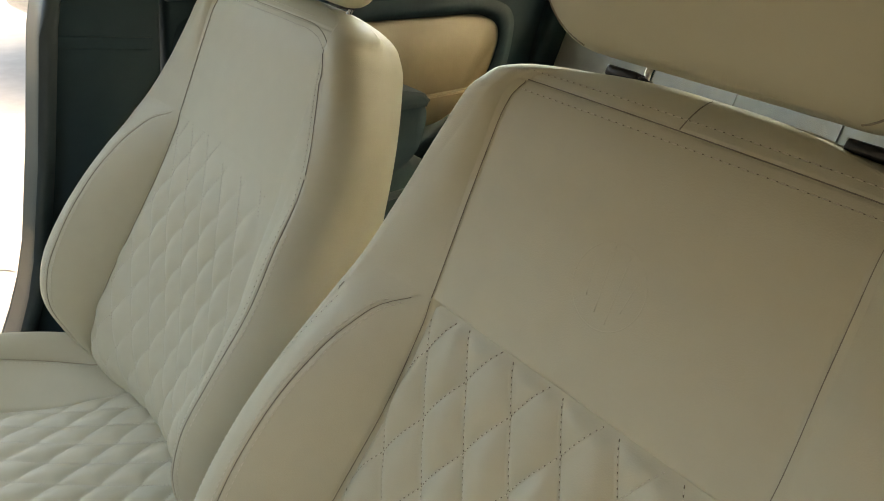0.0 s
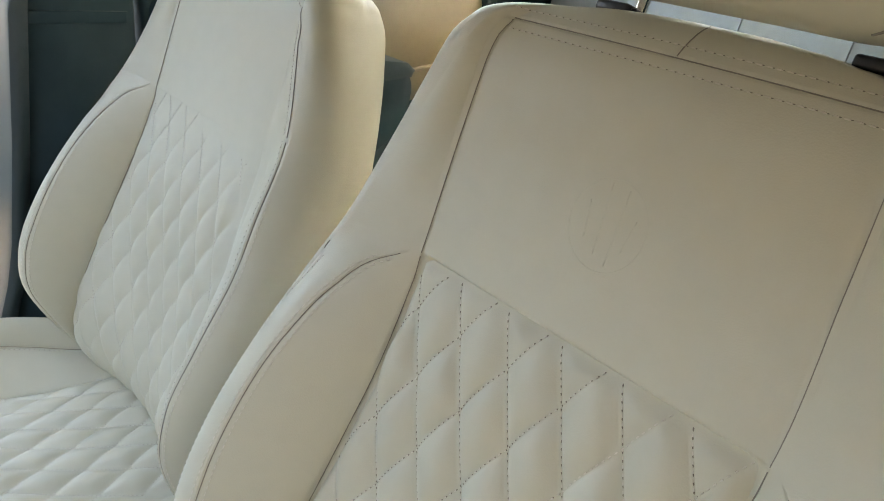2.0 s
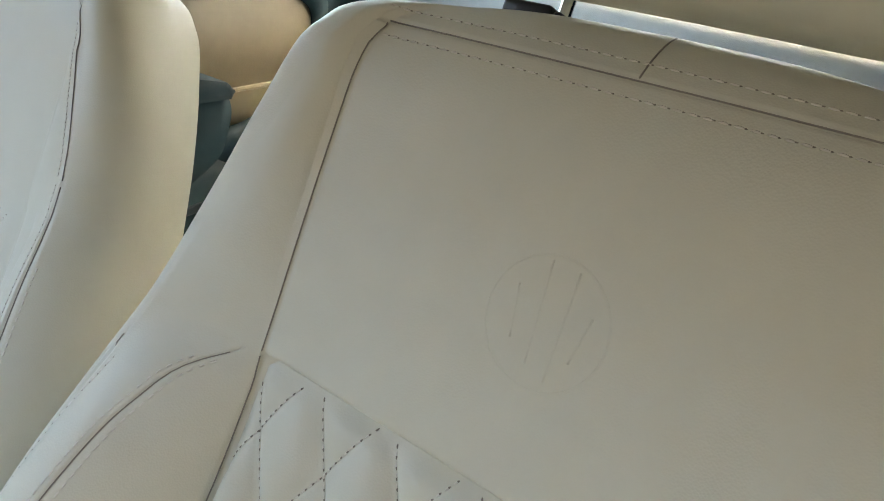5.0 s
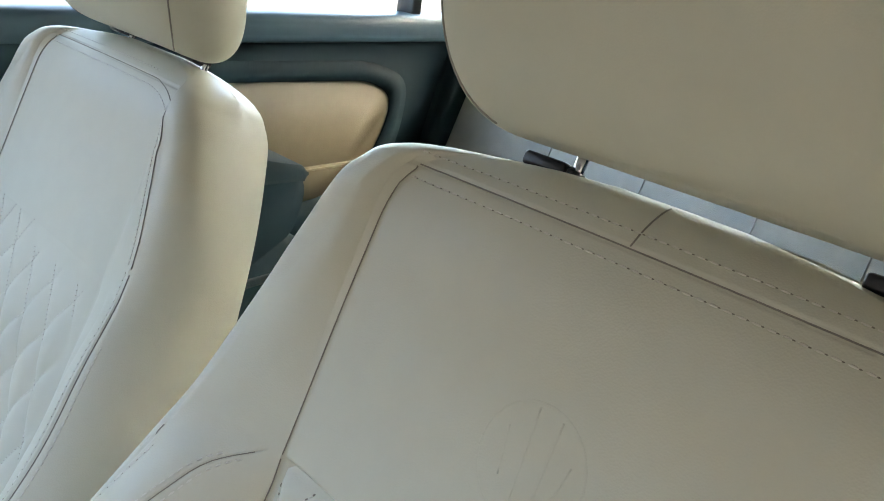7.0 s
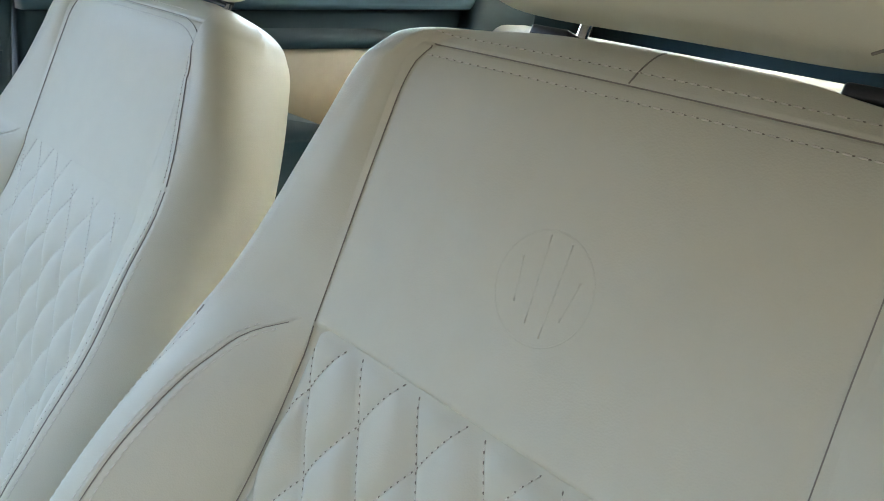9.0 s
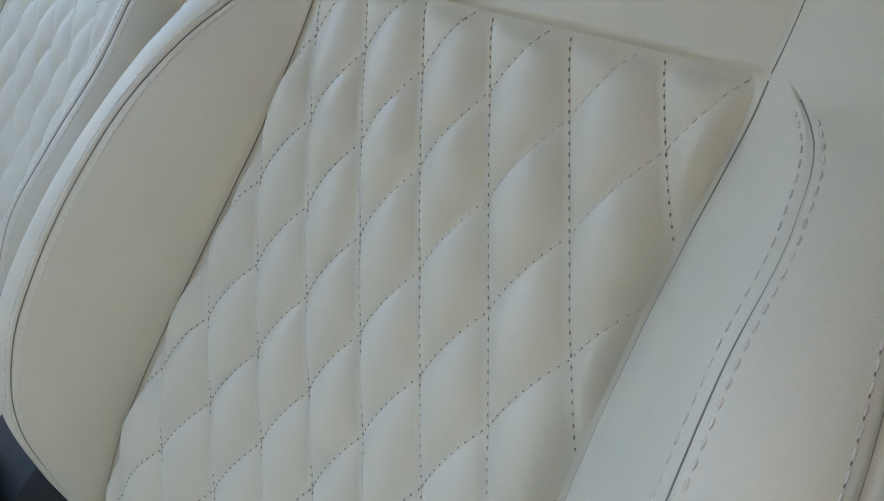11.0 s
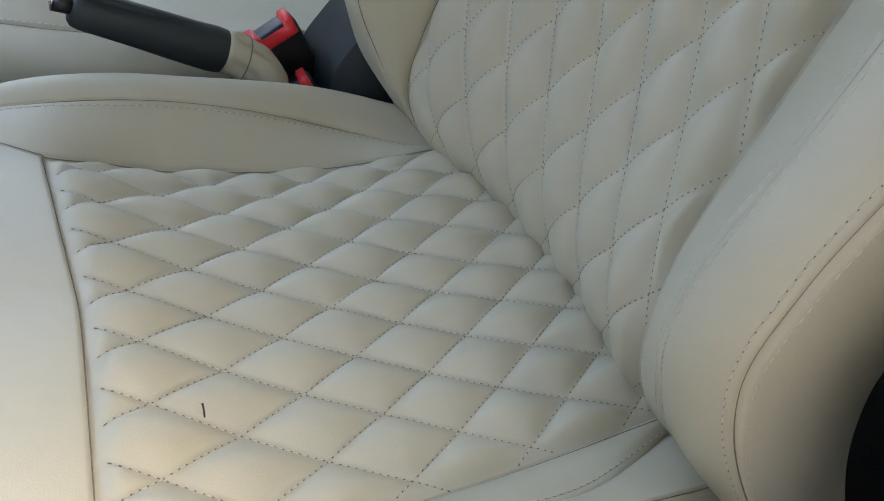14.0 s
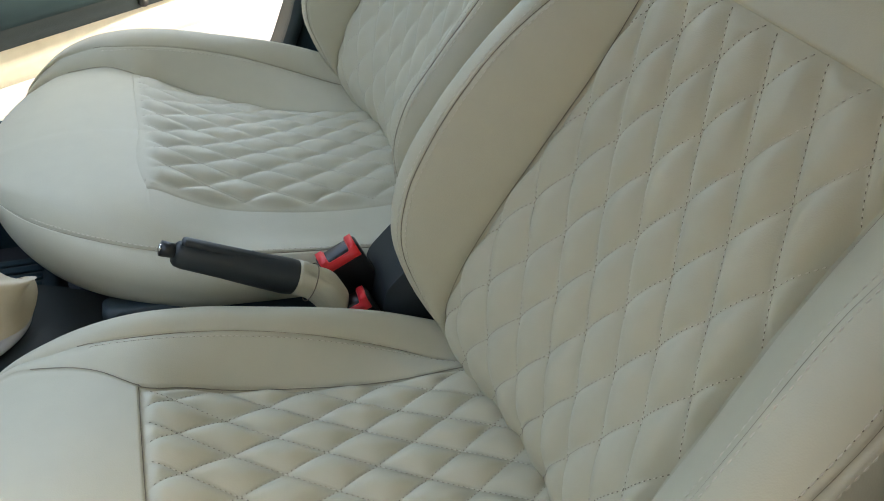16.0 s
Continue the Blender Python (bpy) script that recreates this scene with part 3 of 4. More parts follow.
def rounded(points, radius, steps=5):
    """An (x, z) outline with its corners rounded."""
    out, n = [], len(points)
    for i, p in enumerate(points):
        p = Vector(p)
        a, b = Vector(points[i - 1]) - p, Vector(points[(i + 1) % n]) - p
        r = min(radius, a.length * 0.45, b.length * 0.45)
        s, e = p + a.normalized() * r, p + b.normalized() * r
        for k in range(steps + 1):
            t = k / steps
            out.append(tuple((1 - t) ** 2 * s + 2 * t * (1 - t) * p + t * t * e))
    return out


def headrest(parent, bare=False):
    # a wide padded headrest: front panel with a seam round its ends
    secs = []
    low, tall, deep, lean = (0.2175, 0.215, 1.4, 0.52) if bare else (0.2215, 0.21, 1.0, 0.42)
    for i in range(41):
        v = low + tall * (1 - math.cos(math.pi * i / 40)) / 2
        t = abs(2 * (v - low) / tall - 1)
        k = max(1 - t**3.6, 0.0) ** 0.5
        wide = 0.102 + 0.055 * k
        thick = (0.014 + 0.036 * max(1 - t**3.2, 0) ** 0.5) * deep
        pts = []
        for j in range(41):
            a = math.pi * j / 40
            c, s = math.cos(a), math.sin(a)
            pts.append((wide * abs(s) ** 0.5, -0.022 + lean * (v - low) + thick * math.copysign(abs(c) ** 0.85, c)))
        secs.append((v, np.array(pts)))
    verts, faces = loft(secs, back_place)
    pad = mesh_part("headrest", verts, faces, LEATHER, parent)
    runs, verts, faces = [], [], []
    for sign in (1, -1):
        rim = [back_place(v, sign * p[13][0], p[13][1] + 0.0002) for v, p in secs[2:-2]]
        beside = [back_place(v, sign * p[14][0], p[14][1] + 0.0002) for v, p in secs[2:-2]]
        a, b = tube(rim, 0.0009, 5)
        faces += [tuple(i + len(verts) for i in f) for f in b]
        verts += a
        runs.append((beside, (-0.7, 0.7 * sign, 0.1)))
    # end seams of the headrest, darkened by a tube for crease shade
    tagged(mesh_part("seam_shade_line", verts, faces, SEAM, pad), kind="stuff")
    for u in (0.085, -0.076 if bare else -0.103):
        v_, f_ = tube([back_place(v, u - 0.016, -0.046) for v in (0.190, 0.21, 0.23, 0.25)], 0.0036, 12)
        mesh_part("headrest_post", v_, f_, CHROME, pad, "chrome post")
        bm = bmesh.new()
        box(bm, (-0.009, -0.015, -0.005), (0.011, 0.014, 0.0034), 0.0025, 3)
        box(bm, (-0.006, -0.020, -0.003), (0.008, -0.015, 0.0015), 0.0015, 2)
        ob = part("headrest_guide", bm, BLACK, parent, "black plastic guide")
        ob.matrix_basis = Matrix.Translation(back_place(0.219 if bare else 0.2135, u, -0.042)) @ Matrix.Rotation(RECLINE, 4, "Y")


def front_seat(bare=False):
    seat = new("front_seat")
    build_back(seat, bare)
    build_cushion(seat, bare)
    headrest(seat, bare)
    bm = bmesh.new()
    box(bm, (-0.5, -0.19, 0.105), (-0.06, 0.19, 0.295), 0.02)
    part("seat_base", bm, BLACK, seat, "black metal seat base")
    # side covers in dark grey, the shade on the low leather put into colour
    for u in (-0.222, 0.222):
        bm = bmesh.new()
        prism(bm, rounded([(-0.50, 0.19), (-0.54, 0.30), (-0.05, 0.31), (-0.03, 0.19)], 0.03), u - 0.018, u + 0.018, 0.012)
        part("side_cover", bm, PLASTIC_SOFT, seat, "side cover in dark grey for its shaded leather")
    for u in (-0.17, 0.17):
        bm = bmesh.new()
        box(bm, (-0.56, u - 0.02, 0.07), (0.02, u + 0.02, 0.14), 0.004)
        part("seat_rail", bm, BLACK, seat, "black steel rail")
    seat.matrix_basis = pose(0, 0.003, 0)
    return seat


tagged(front_seat(), "cream leather car seat with diamond-quilted back and cushion", "car seat", "front seats", "thing")
passenger = front_seat(True)
passenger.matrix_basis = Matrix.Translation((0.027, 0.617, 0.066)) @ Matrix.Diagonal((1.0, 0.975, 0.90, 1))
tagged(passenger, "cream quilted leather car seat beside the open door", "car seat", "front seats", "thing")


# loose black thread on the driver's cushion
def loose_thread():
    x, u = -0.411, -0.100
    base = Vector((x, u, 0.407))
    curve = [base + Vector((0.0003 * math.sin(3 * t), 0.001 * t, 0.013 * t)) for t in np.linspace(0, 1, 9)]
    v_, f_ = tube(curve, 0.0006, 6)
    tagged(mesh_part("thread_end", v_, f_, BLACK), "short black loose thread standing on quilted seat cushion", "thread", "", "thing")


loose_thread()


# ---- between the seats ----
def handbrake():
    root = new("handbrake_lever")
    axis = Vector((0.132, 0.0, -0.060)).normalized()
    tip = Vector((-0.412, 0.300, 0.472))
    frame_m = Matrix.Translation(tip) @ axis.to_track_quat("X", "Z").to_matrix().to_4x4()
    # grip: an oval sleeve, thicker towards the seat end
    verts, faces = [], []
    stations = [(0.0, 0.010), (0.003, 0.0130), (0.010, 0.0145), (0.05, 0.0160), (0.09, 0.0185), (0.125, 0.0200), (0.135, 0.0192), (0.139, 0.017)]
    ring = 24
    for d, r in stations:
        for j in range(ring):
            t = 2 * math.pi * j / ring
            flat = 1.0 if math.sin(t) < 0 else 0.9
            verts.append((d, 0.88 * r * math.cos(t), 1.15 * r * flat * math.sin(t)))
    for i in range(len(stations) - 1):
        for j in range(ring):
            k = (j + 1) % ring
            faces.append((i * ring + j, i * ring + k, (i + 1) * ring + k, (i + 1) * ring + j))
    faces += [tuple(range(ring))[::-1], tuple((len(stations) - 1) * ring + j for j in range(ring))]
    grip = mesh_part("grip", verts, faces, GRIP, root, "dark ribbed rubber grip")
    grip.matrix_basis = frame_m
    bm = bmesh.new()
    box(bm, (0.004, -0.006, 0.010), (0.130, 0.006, 0.0198), 0.004, 3)
    part("grip_ridge", bm, GRIP, grip)
    bm = bmesh.new()
    bmesh.ops.create_cone(bm, cap_ends=True, segments=20, radius1=0.0085, radius2=0.0075, depth=0.016, matrix=Matrix.Translation((-0.006, 0, 0.002)) @ Matrix.Rotation(radians(90), 4, "Y"))
    button = part("release_button", bm, BLACK, root, "black release button")
    button.matrix_basis = frame_m
    bm = bmesh.new()
    bmesh.ops.create_cone(bm, cap_ends=True, segments=16, radius1=0.0045, radius2=0.0045, depth=0.002, matrix=Matrix.Translation((-0.0148, 0, 0.002)) @ Matrix.Rotation(radians(90), 4, "Y"))
    part("button_ring", bm, CHROME, button)
    # gathered leather boot at the foot
    verts, faces = [], []
    ring, rows = 40, 16
    for i in range(rows):
        s = i / (rows - 1)
        for j in range(ring):
            t = 2 * math.pi * j / ring
            fold = 1 + (0.10 * math.sin(5 * t + 2.2 * s) + 0.06 * math.sin(9 * t - 3 * s)) * math.sin(math.pi * min(s * 1.2, 1)) + 0.05 * math.cos(9 * s)
            r = (0.0175 + 0.005 * s**1.3) * fold
            verts.append((0.135 + 0.070 * s, 0.9 * r * math.cos(t), 1.15 * r * math.sin(t) - 0.030 * s * s))
    for i in range(rows - 1):
        for j in range(ring):
            k = (j + 1) % ring
            faces.append((i * ring + j, i * ring + k, (i + 1) * ring + k, (i + 1) * ring + j))
    faces += [tuple(range(ring))[::-1], tuple((rows - 1) * ring + j for j in range(ring))]
    boot = mesh_part("boot", verts, faces, LEATHER, root, "gathered cream leather boot")
    boot.matrix_basis = frame_m
    # boot seam drawn in the same painted shade tone
    a, b = tube([(0.156, -0.0185 * math.cos(t), 0.0235 * math.sin(t) - 0.003) for t in np.linspace(0, 2 * math.pi, 33)], 0.0007, 5)
    mesh_part("boot_seam", a, b, SEAM, boot)
    return tagged(root, "dark handbrake lever with cream leather boot, raised between the seats", "handbrake", "", "thing")


GRIP = mat("dark_rubber_grip", (0.020, 0.027, 0.031), 0.5, bump=0.12, bump_scale=900)
handbrake()


def buckle(name_label, centre, tilt, turn):
    root = new("seat_belt_buckle")
    bm = bmesh.new()
    box(bm, (-0.027, -0.012, -0.075), (0.027, 0.012, 0.0), 0.005, 3)
    part("buckle_body", bm, BLACK, root)
    bm = bmesh.new()
    prism(bm, [(-0.024, -0.004), (-0.024, 0.004), (-0.016, 0.004), (-0.013, -0.002), (0.013, -0.002), (0.016, 0.004), (0.024, 0.004), (0.024, -0.015), (-0.024, -0.015)], -0.0135, 0.009, 0.001, 1)
    part("release_button", bm, RED, root, "red push button")
    bm = bmesh.new()
    box(bm, (-0.016, -0.003, -0.14), (0.016, 0.003, -0.07), 0.001, 1)
    part("buckle_stalk", bm, BLACK, root, "black stalk")
    root.matrix_basis = Matrix.Translation(centre) @ Matrix.Rotation(turn, 4, "Z") @ Matrix.Rotation(tilt, 4, "Y")
    return tagged(root, name_label, "buckle", "seat belt buckles", "thing")


buckle("black seat belt buckle with red button beside passenger seat", (-0.232, 0.342, 0.412), radians(-26), radians(4))
buckle("black seat belt buckle with red button behind driver's cushion", (-0.230, 0.297, 0.370), radians(-26), radians(-3))


def gear_lever():
    root = new("gear_lever_boot")
    # silver ring on the console
    verts, faces = [], []
    ring, tube_n = 48, 10
    for j in range(ring):
        t = 2 * math.pi * j / ring
        for k in range(tube_n):
            s = 2 * math.pi * k / tube_n
            r = 0.081 + 0.007 * math.cos(s)
            verts.append((r * 1.08 * math.cos(t) - 0.008, 0.92 * r * math.sin(t), 0.006 * math.sin(s)))
    for j in range(ring):
        for k in range(tube_n):
            a, b = (j + 1) % ring, (k + 1) % tube_n
            faces.append((j * tube_n + k, a * tube_n + k, a * tube_n + b, j * tube_n + b))
    mesh_part("ring", verts, faces, SILVER, root, "silver trim ring")
    # soft leather boot with deep folds
    verts, faces = [], []
    seg, rows = 96, 40
    for i in range(rows):
        s = i / (rows - 1)
        body = 0.074 * max(1 - (0.94 * s) ** 3.2, 0) ** 0.55
        body *= 1 + 0.10 * math.sin(s * 11 + 0.6) * (1 - s)
        for j in range(seg):
            t = 2 * math.pi * j / seg
            fold = 1 + 0.26 * math.sin(3 * t + 4.0 * s + 0.5) * math.sin(math.pi * s) + 0.13 * math.sin(6 * t - 5 * s) * math.sin(math.pi * s) ** 2
            x = body * 1.08 * fold * math.cos(t) + 0.018 * s
            y = body * 0.92 * fold * math.sin(t)
            verts.append((x, y, 0.090 * s + 0.020 * math.sin(3 * t + 6 * s) * math.sin(math.pi * s)))
    for i in range(rows - 1):
        for j in range(seg):
            k = (j + 1) % seg
            faces.append((i * seg + j, i * seg + k, (i + 1) * seg + k, (i + 1) * seg + j))
    faces.append(tuple((rows - 1) * seg + j for j in range(seg)))
    mesh_part("boot", verts, faces, BOOT, root, "slack tan leather boot")
    bm = bmesh.new()
    bmesh.ops.create_cone(bm, cap_ends=True, segments=20, radius1=0.012, radius2=0.010, depth=0.03, matrix=Matrix.Translation((0.018, 0, 0.078)))
    part("lever_collar", bm, BOOT, root)
    root.matrix_basis = pose(-0.655, 0.362, 0.368, 0, -4, 0)
    return tagged(root, "slack tan leather gear lever boot in silver ring on console", "gear lever", "", "thing")


BOOT = mat("tan_boot_leather", (0.50, 0.43, 0.31), 0.55, vary=0.05, stain=0.08, stain_scale=20, bump=0.2, bump_scale=700)
gear_lever()


# ---- the car round them ----
def slab(name, lo, hi, material, bevel=0.01, label="", category="", kind="structure", parent=None):
    bm = bmesh.new()
    box(bm, lo, hi, bevel)
    return tagged(part(name, bm, material, parent), label, category, "", kind if parent is None else "")


def panel(name, outline, y0, y1, material, bevel, parent=None, label="", kind=""):
    bm = bmesh.new()
    prism(bm, outline, y0, y1, bevel)
    return tagged(part(name, bm, material, parent), label, kind=kind)


slab("floor", (-1.25, -0.33, 0.02), (1.7, 0.94, 0.12), CARPET, 0.005)

# console and tunnel
console = new("centre_console")
bm = bmesh.new()
prism(bm, rounded([(-1.10, 0.12), (-1.10, 0.385), (-0.60, 0.366), (-0.53, 0.345), (-0.42, 0.27), (0.25, 0.25), (0.28, 0.12)], 0.04), 0.255, 0.435, 0.02)
part("console_body", bm, CONSOLE, console)
bm = bmesh.new()
prism(bm, rounded([(-0.200, 0.24), (-0.185, 0.385), (-0.15, 0.425), (0.05, 0.50), (0.10, 0.24)], 0.012), 0.285, 0.372, 0.006)
part("console_box", bm, CONSOLE, console, "dark plastic rear console box")
bm = bmesh.new()
box(bm, (-0.72, 0.438, 0.125), (-0.555, 0.56, 0.315), 0.012)
side_bin = part("side_bin", bm, PLASTIC_SOFT, console, "dark plastic side bin")
for i in range(6):
    bm = bmesh.new()
    box(bm, (-0.70, 0.448 + 0.018 * i, 0.314), (-0.575, 0.458 + 0.018 * i, 0.319), 0.001, 1)
    part("rib", bm, PLASTIC, side_bin)
tagged(console, "dark plastic centre console between the front seats", "console", "", "thing")

# door sills on both sides
slab("sill_trim_right", (-1.25, 0.875, 0.03), (-0.13, 0.965, 0.325), PLASTIC, 0.025)
slab("sill_right", (-1.25, 0.968, 0.0), (-0.13, 1.03, 0.30), BODY, 0.02)
slab("sill_trim_left", (-1.25, -0.41, 0.03), (-0.11, -0.33, 0.28), PLASTIC, 0.025)
slab("sill_left", (-1.25, -0.46, 0.0), (-0.11, -0.413, 0.26), BODY, 0.02)

# B-pillar beside the passenger seat
front = [(-0.240, 0.03), (-0.238, 0.28), (-0.212, 0.36), (-0.188, 0.415), (-0.168, 0.47), (-0.152, 0.53), (-0.125, 0.68), (-0.097, 0.862), (-0.083, 0.918)]
pillar = panel("pillar_right", front + [(0.078, 0.918), (0.060, 0.70), (0.055, 0.40), (0.055, 0.03)], 0.940, 1.02, PLASTIC, 0.014, kind="structure")
bm = bmesh.new()
rim = [(x - 0.004, z) for x, z in front] + [(x + 0.020, z) for x, z in front[::-1]]
prism(bm, rim, 0.928, 1.00, 0.008)
part("door_seal", bm, PLASTIC_SOFT, pillar, "grey rubber door seal")
panel("pillar_step", [(-0.100, 0.845), (-0.096, 0.862), (0.058, 0.848), (0.056, 0.831)], 0.9375, 0.95, PLASTIC, 0.0015, pillar)
panel("upper_trim", rounded([(-0.083, 0.922), (0.01, 1.32), (0.14, 1.32), (0.076, 0.922)], 0.01), 0.948, 1.02, ROOFLINING, 0.01, pillar, "pale grey upper pillar trim")
panel("trim_slot", rounded([(-0.012, 0.924), (0.010, 1.02), (0.082, 1.02), (0.074, 0.924)], 0.006), 0.944, 0.955, BLACK, 0.002, pillar)

belt = new("seat_belt")
panel("webbing", [(0.026, 0.924), (0.100, 1.30), (0.140, 1.30), (0.070, 0.924)], 0.936, 0.9385, WEB, 0.0005, belt, "dark woven webbing")
bm = bmesh.new()
box(bm, (-0.002, 0.926, 0.948), (0.074, 0.940, 0.959), 0.003)
part("guide_bar", bm, BLACK, belt)
bm = bmesh.new()
outer = rounded([(0.028, 0.950), (0.035, 0.915), (0.056, 0.913), (0.051, 0.950)], 0.004)
inner = rounded([(0.036, 0.944), (0.041, 0.922), (0.050, 0.921), (0.046, 0.944)], 0.002)
n_ = len(outer)
rings = [[bm.verts.new((x, y, z)) for x, z in o] for o, y in ((outer, 0.924), (inner, 0.924), (inner, 0.928), (outer, 0.928))]
for i in range(n_):
    k = (i + 1) % n_
    for a, b in ((0, 1), (1, 2), (2, 3), (3, 0)):
        bm.faces.new((rings[a][i], rings[a][k], rings[b][k], rings[b][i]))
part("latch_plate", bm, CHROME, belt, "chrome latch plate")
tagged(belt, "dark seat belt with chrome latch plate hanging on the pillar", "seat belt", "", "thing")

# rear quarter trim with its beige insert
trim = panel("side_trim_right", [(0.080, 0.12), (0.082, 0.918), (0.80, 0.938), (1.06, 0.944), (1.06, 0.12)], 0.945, 1.02, PLASTIC, 0.012, kind="structure")
# ledge coloured for the sky light on its top
panel("window_ledge", [(0.082, 0.900), (0.082, 0.944), (1.06, 0.972), (1.06, 0.925)], 0.918, 1.015, SHEEN, 0.016, trim, "moulded window ledge with painted blue-grey sheen")
ins = [(0.10, 0.847), (0.69, 0.849), (0.752, 0.822), (0.737, 0.755), (0.703, 0.695), (0.61, 0.640), (0.10, 0.61)]
swell = [(0.09, 0.877), (0.70, 0.882), (0.790, 0.852), (0.785, 0.76), (0.745, 0.65), (0.65, 0.58), (0.09, 0.56)]
bm = bmesh.new()
o_, i_ = rounded(swell, 0.05), rounded(ins, 0.035)
rings = [[bm.verts.new((x, y, z)) for x, z in o] for o, y in ((o_, 0.948), (o_, 0.941), (i_, 0.936), (i_, 0.9455))]
for i in range(len(o_)):
    k = (i + 1) % len(o_)
    for a in range(3):
        bm.faces.new((rings[a][i], rings[a][k], rings[a + 1][k], rings[a + 1][i]))
part("insert_frame", bm, PLASTIC, trim)
panel("vinyl_insert", rounded(ins, 0.035), 0.9385, 0.9447, BEIGE, 0.003, trim, "beige vinyl panel insert")
panel("lower_fold", rounded([(0.11, 0.622), (0.11, 0.685), (0.685, 0.705), (0.60, 0.646)], 0.012), 0.930, 0.940, BEIGE, 0.006, trim)
panel("armrest", rounded([(0.10, 0.58), (0.10, 0.735), (0.37, 0.755), (0.455, 0.748), (0.468, 0.715), (0.45, 0.65), (0.37, 0.60)], 0.02), 0.79, 0.930, PLASTIC, 0.012, trim, "dark plastic armrest")
panel("armrest_cap", rounded([(0.24, 0.735), (0.24, 0.765), (0.39, 0.771), (0.460, 0.757), (0.468, 0.735)], 0.01), 0.78, 0.88, PLASTIC, 0.008, trim)
panel("lower_pocket", rounded([(0.09, 0.13), (0.09, 0.57), (0.50, 0.62), (0.58, 0.55), (0.62, 0.38), (0.62, 0.13)], 0.04), 0.85, 0.947, PLASTIC, 0.02, trim)
panel("pocket_rib", rounded([(0.10, 0.515), (0.10, 0.527), (0.53, 0.565), (0.535, 0.553)], 0.004), 0.843, 0.852, PLASTIC_SOFT, 0.002, trim)
slab("window_post", (0.792, 0.955, 0.955), (0.814, 1.005, 1.33), BLACK, 0.004)
glass = slab("window_1", (0.09, 0.98, 0.95), (1.05, 0.984, 1.33), GLASS, 0)
glass.visible_shadow = False
slab("pillar_rear_right", (1.06, 0.92, 0.12), (1.30, 1.02, 1.35), PLASTIC, 0.02)
panel("corner_trim", [(0.80, 0.58), (0.90, 0.955), (1.07, 0.96), (1.07, 0.52)], 0.90, 0.946, PLASTIC, 0.02, kind="structure")

# rear bench
bench = new("rear_bench")
bm = bmesh.new()
prism(bm, rounded([(0.74, 0.42), (0.925, 0.90), (1.06, 0.90), (0.96, 0.42)], 0.04), -0.31, 0.892, 0.02, 4)
part("bench_back", bm, SUEDE, bench, "grey-beige upholstered backrest")
bm = bmesh.new()
prism(bm, rounded([(0.42, 0.20), (0.41, 0.40), (0.48, 0.45), (0.86, 0.42), (0.86, 0.20)], 0.04), -0.31, 0.842, 0.03, 4)
part("bench_cushion", bm, SUEDE, bench, "grey-beige upholstered cushion")
for y in (0.66, 0.47, 0.28, 0.12, -0.08):
    a, b = tube([(0.74 + 0.385 * (z - 0.42) - 0.0004, y, z) for z in (0.47, 0.6, 0.75, 0.86)], 0.0011, 6)
    mesh_part("bench_seam", a, b, SUEDE_SEAM, bench)
tagged(bench, "grey-beige upholstered rear bench behind the front seats", "rear seat", "", "thing")

# shell that closes the cabin; unseen rear and left walls raised to cut light
slab("roof", (-0.82, -0.42, 1.335), (1.34, 1.02, 1.38), ROOFLINING, 0.01)
slab("wall_rear", (1.3, -0.40, 0.12), (1.35, 1.02, 1.22), PLASTIC, 0.01)
rear_glass = slab("window_2", (1.322, -0.36, 1.215), (1.326, 0.98, 1.335), GLASS, 0)
rear_glass.visible_shadow = False
slab("wall_left_rear", (0.08, -0.42, 0.03), (1.3, -0.345, 1.16), PLASTIC, 0.02)
panel("pillar_left", [(x - 0.027, z - 0.04) for x, z in front] + [(0.10, 1.33), (0.24, 1.33), (0.08, 0.70), (0.08, 0.03)], -0.42, -0.335, PLASTIC, 0.014, kind="structure")
slab("pillar_rear_left", (1.06, -0.42, 0.95), (1.3, -0.345, 1.33), PLASTIC, 0.02)
slab("dashboard", (-1.45, -0.34, 0.12), (-1.10, 0.94, 0.84), PLASTIC, 0.06)

# passenger door, swung open
door = new("open_door")
bm = bmesh.new()
prism(bm, rounded([(0.0, 0.24), (0.0, 1.0), (1.10, 1.0), (1.20, 0.66), (1.17, 0.34), (1.15, 0.245)], 0.05), -0.01, 0.09, 0.02)
part("door_shell", bm, BODY, door, "cream painted door shell")
bm = bmesh.new()
prism(bm, rounded([(0.05, 0.325), (0.05, 0.985), (1.06, 0.985), (1.13, 0.66), (1.10, 0.345)], 0.05), -0.055, -0.012, 0.02)
part("door_trim", bm, PLASTIC_SOFT, door, "dark grey plastic inner trim")
bm = bmesh.new()
prism(bm, rounded([(0.25, 0.38), (0.25, 0.44), (0.95, 0.45), (0.97, 0.39)], 0.02), -0.085, -0.05, 0.01)
part("door_pocket", bm, PLASTIC, door, "dark plastic door pocket")
bm = bmesh.new()
bmesh.ops.create_cone(bm, cap_ends=True, segments=16, radius1=0.012, radius2=0.010, depth=0.012, matrix=Matrix.Translation((0.83, -0.058, 0.352)) @ Matrix.Rotation(radians(90), 4, "X"))
part("trim_stud", bm, BLACK, door)
door.matrix_basis = pose(-1.12, 0.97, 0, 0, 0, 34.5)
tagged(door, "open passenger door, cream painted with dark inner trim", "car door", "", "thing")

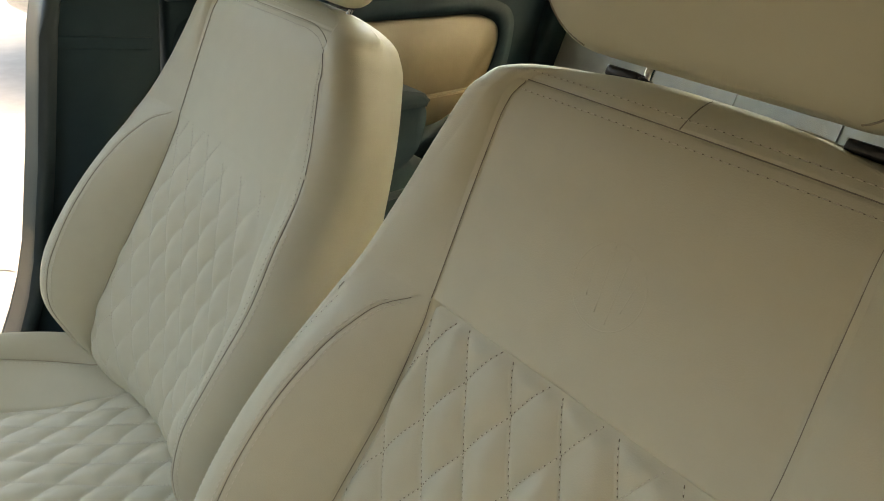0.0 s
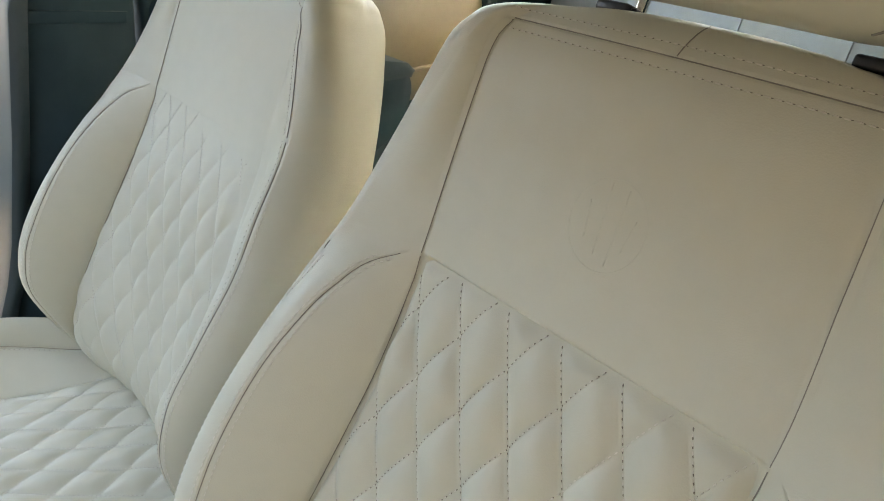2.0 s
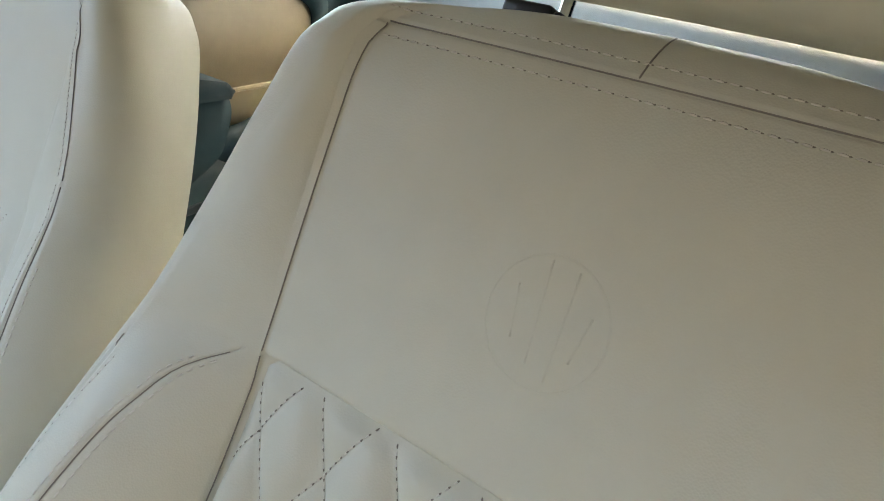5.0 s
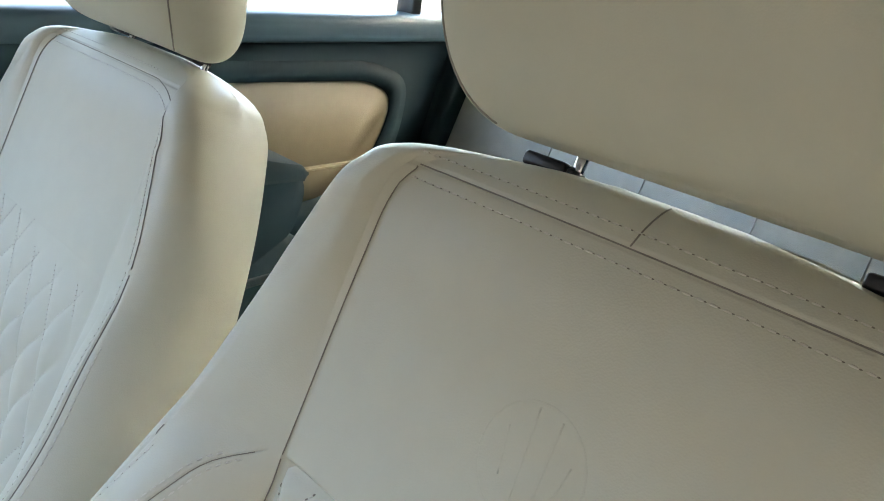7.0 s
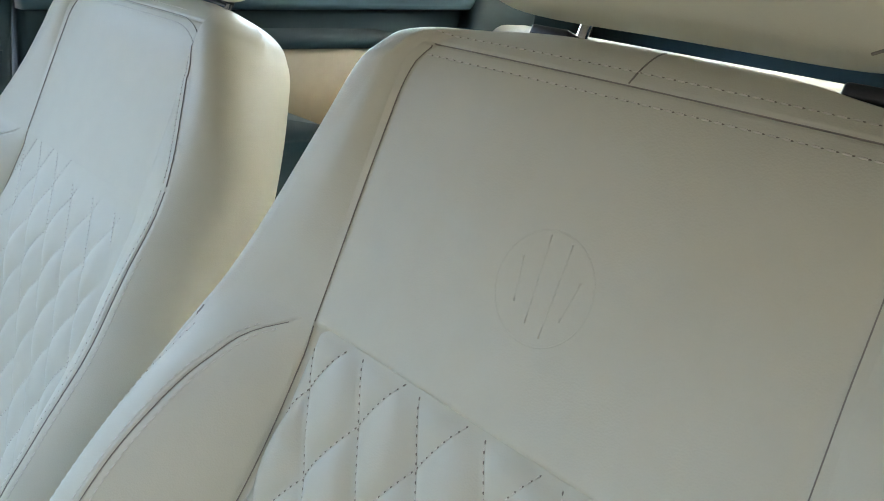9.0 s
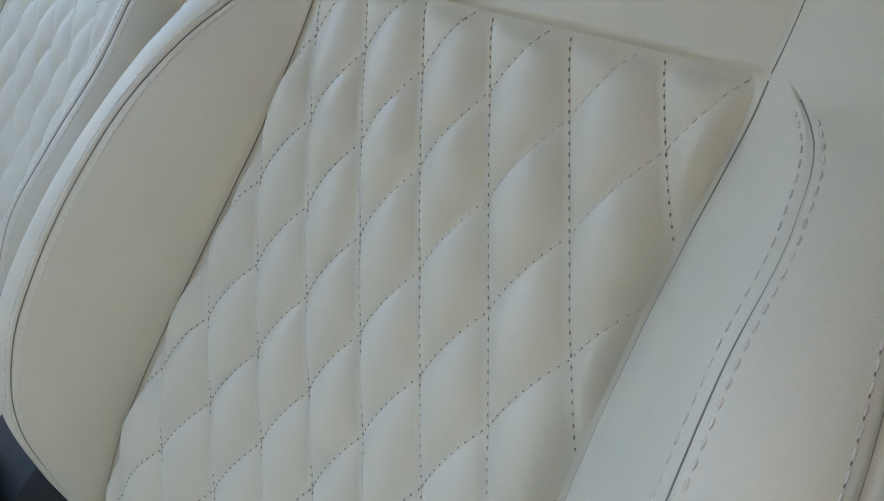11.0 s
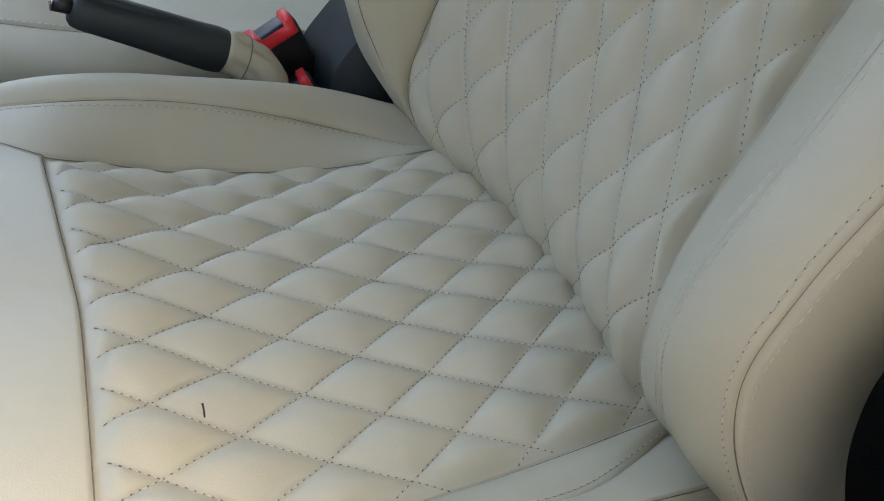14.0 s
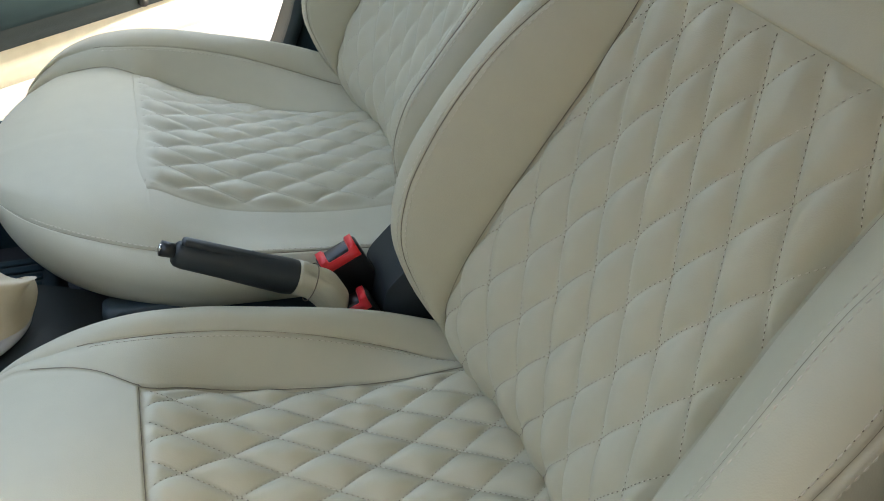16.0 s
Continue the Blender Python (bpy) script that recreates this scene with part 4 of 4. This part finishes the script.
# outside
bm = bmesh.new()
bmesh.ops.create_grid(bm, x_segments=40, y_segments=40, size=80, matrix=Matrix.Translation((0, 0, -0.20)))
tagged(part("ground", bm, CONCRETE), kind="structure")
# flat darker patch with uneven edges on the ground
bm = bmesh.new()
pts = [(-0.28 + 0.05 * noise.noise((k, 0, 0)) + 0.33 * (k / 15) , 2.64 + 0.03 * noise.noise((k * 0.7, 3, 0)) - 0.10 * k / 15) for k in range(16)]
low = [(x - 0.02, y - 0.13 - 0.03 * noise.noise((x * 9, 5, 0))) for x, y in pts[::-1]]
vs_ = [bm.verts.new((x, y, -0.196)) for x, y in pts + low]
bm.faces.new(vs_)
tagged(part("ground_patch", bm, PATCH_DARK), kind="structure")


def parked_car(m):
    car = new("parked_car")
    bm = bmesh.new()
    prism(bm, rounded([(-2.1, 0.25), (-2.1, 0.75), (-1.9, 0.92), (-0.9, 1.0), (-0.4, 1.42), (1.0, 1.45), (1.7, 1.02), (2.1, 0.95), (2.1, 0.25)], 0.12), 0.0, 1.6, 0.08, 3)
    part("car_body", bm, GREYPAINT, car)
    bm = bmesh.new()
    prism(bm, rounded([(-0.72, 1.03), (-0.35, 1.34), (0.93, 1.37), (1.42, 1.05)], 0.05), -0.006, 0.02, 0.003)
    part("side_window", bm, BLACK, car, "dark side window")
    for x in (-1.3, 1.3):
        bm = bmesh.new()
        bmesh.ops.create_cone(bm, cap_ends=True, segments=32, radius1=0.31, radius2=0.31, depth=0.2, matrix=Matrix.Translation((x, 0.06, 0.31)) @ Matrix.Rotation(radians(90), 4, "X"))
        wheel = part("wheel", bm, BLACK, car, "black tyre")
        bm = bmesh.new()
        bmesh.ops.create_cone(bm, cap_ends=True, segments=24, radius1=0.20, radius2=0.17, depth=0.03, matrix=Matrix.Translation((x, -0.05, 0.31)) @ Matrix.Rotation(radians(90), 4, "X"))
        part("rim", bm, SILVER, wheel)
    car.matrix_basis = m
    return tagged(car, "dark grey parked car seen through the rear window", "car", "", "thing")


parked_car(pose(3.0, 4.2, -0.20, 0, 0, 8))

# unseen low rail added to cut side light on the headrest
slab("roof_block_left", (-0.88, -0.46, 1.16), (1.3, -0.345, 1.36), ROOFLINING, 0.02)
# unseen wall added to darken the horizon beyond the windscreen
slab("wall_block_front", (-3.4, -5.0, -0.20), (-3.2, 2.6, 2.2), BLOCKER_DARK, 0.01)
# unseen wall added to hide sky and bounce warm light into the cabin
slab("wall_bounce_side", (-1.9, -2.70, -0.20), (3.0, -2.60, 3.7), BOUNCE_WARM, 0.01)
# unseen slab added to keep front-left light off the driver's seat
beside = slab("wall_block_beside", (0.0, -0.035, -0.20), (1.56, 0.035, 1.9), BLOCKER_MID, 0.01)
beside.matrix_basis = pose(-1.1, -0.50, 0, 0, 0, -65)
# unseen strip over the windscreen, added to hide high sky
slab("roof_block_front", (-0.91, -0.42, 1.28), (-0.82, 1.02, 1.37), ROOFLINING, 0.03)
# distant wall out of view, added to block low sky at front right
slab("wall_block_far", (-12.0, 8.8, -0.20), (-1.0, 9.0, 3.6), BLOCKER_DARK, 0.01)
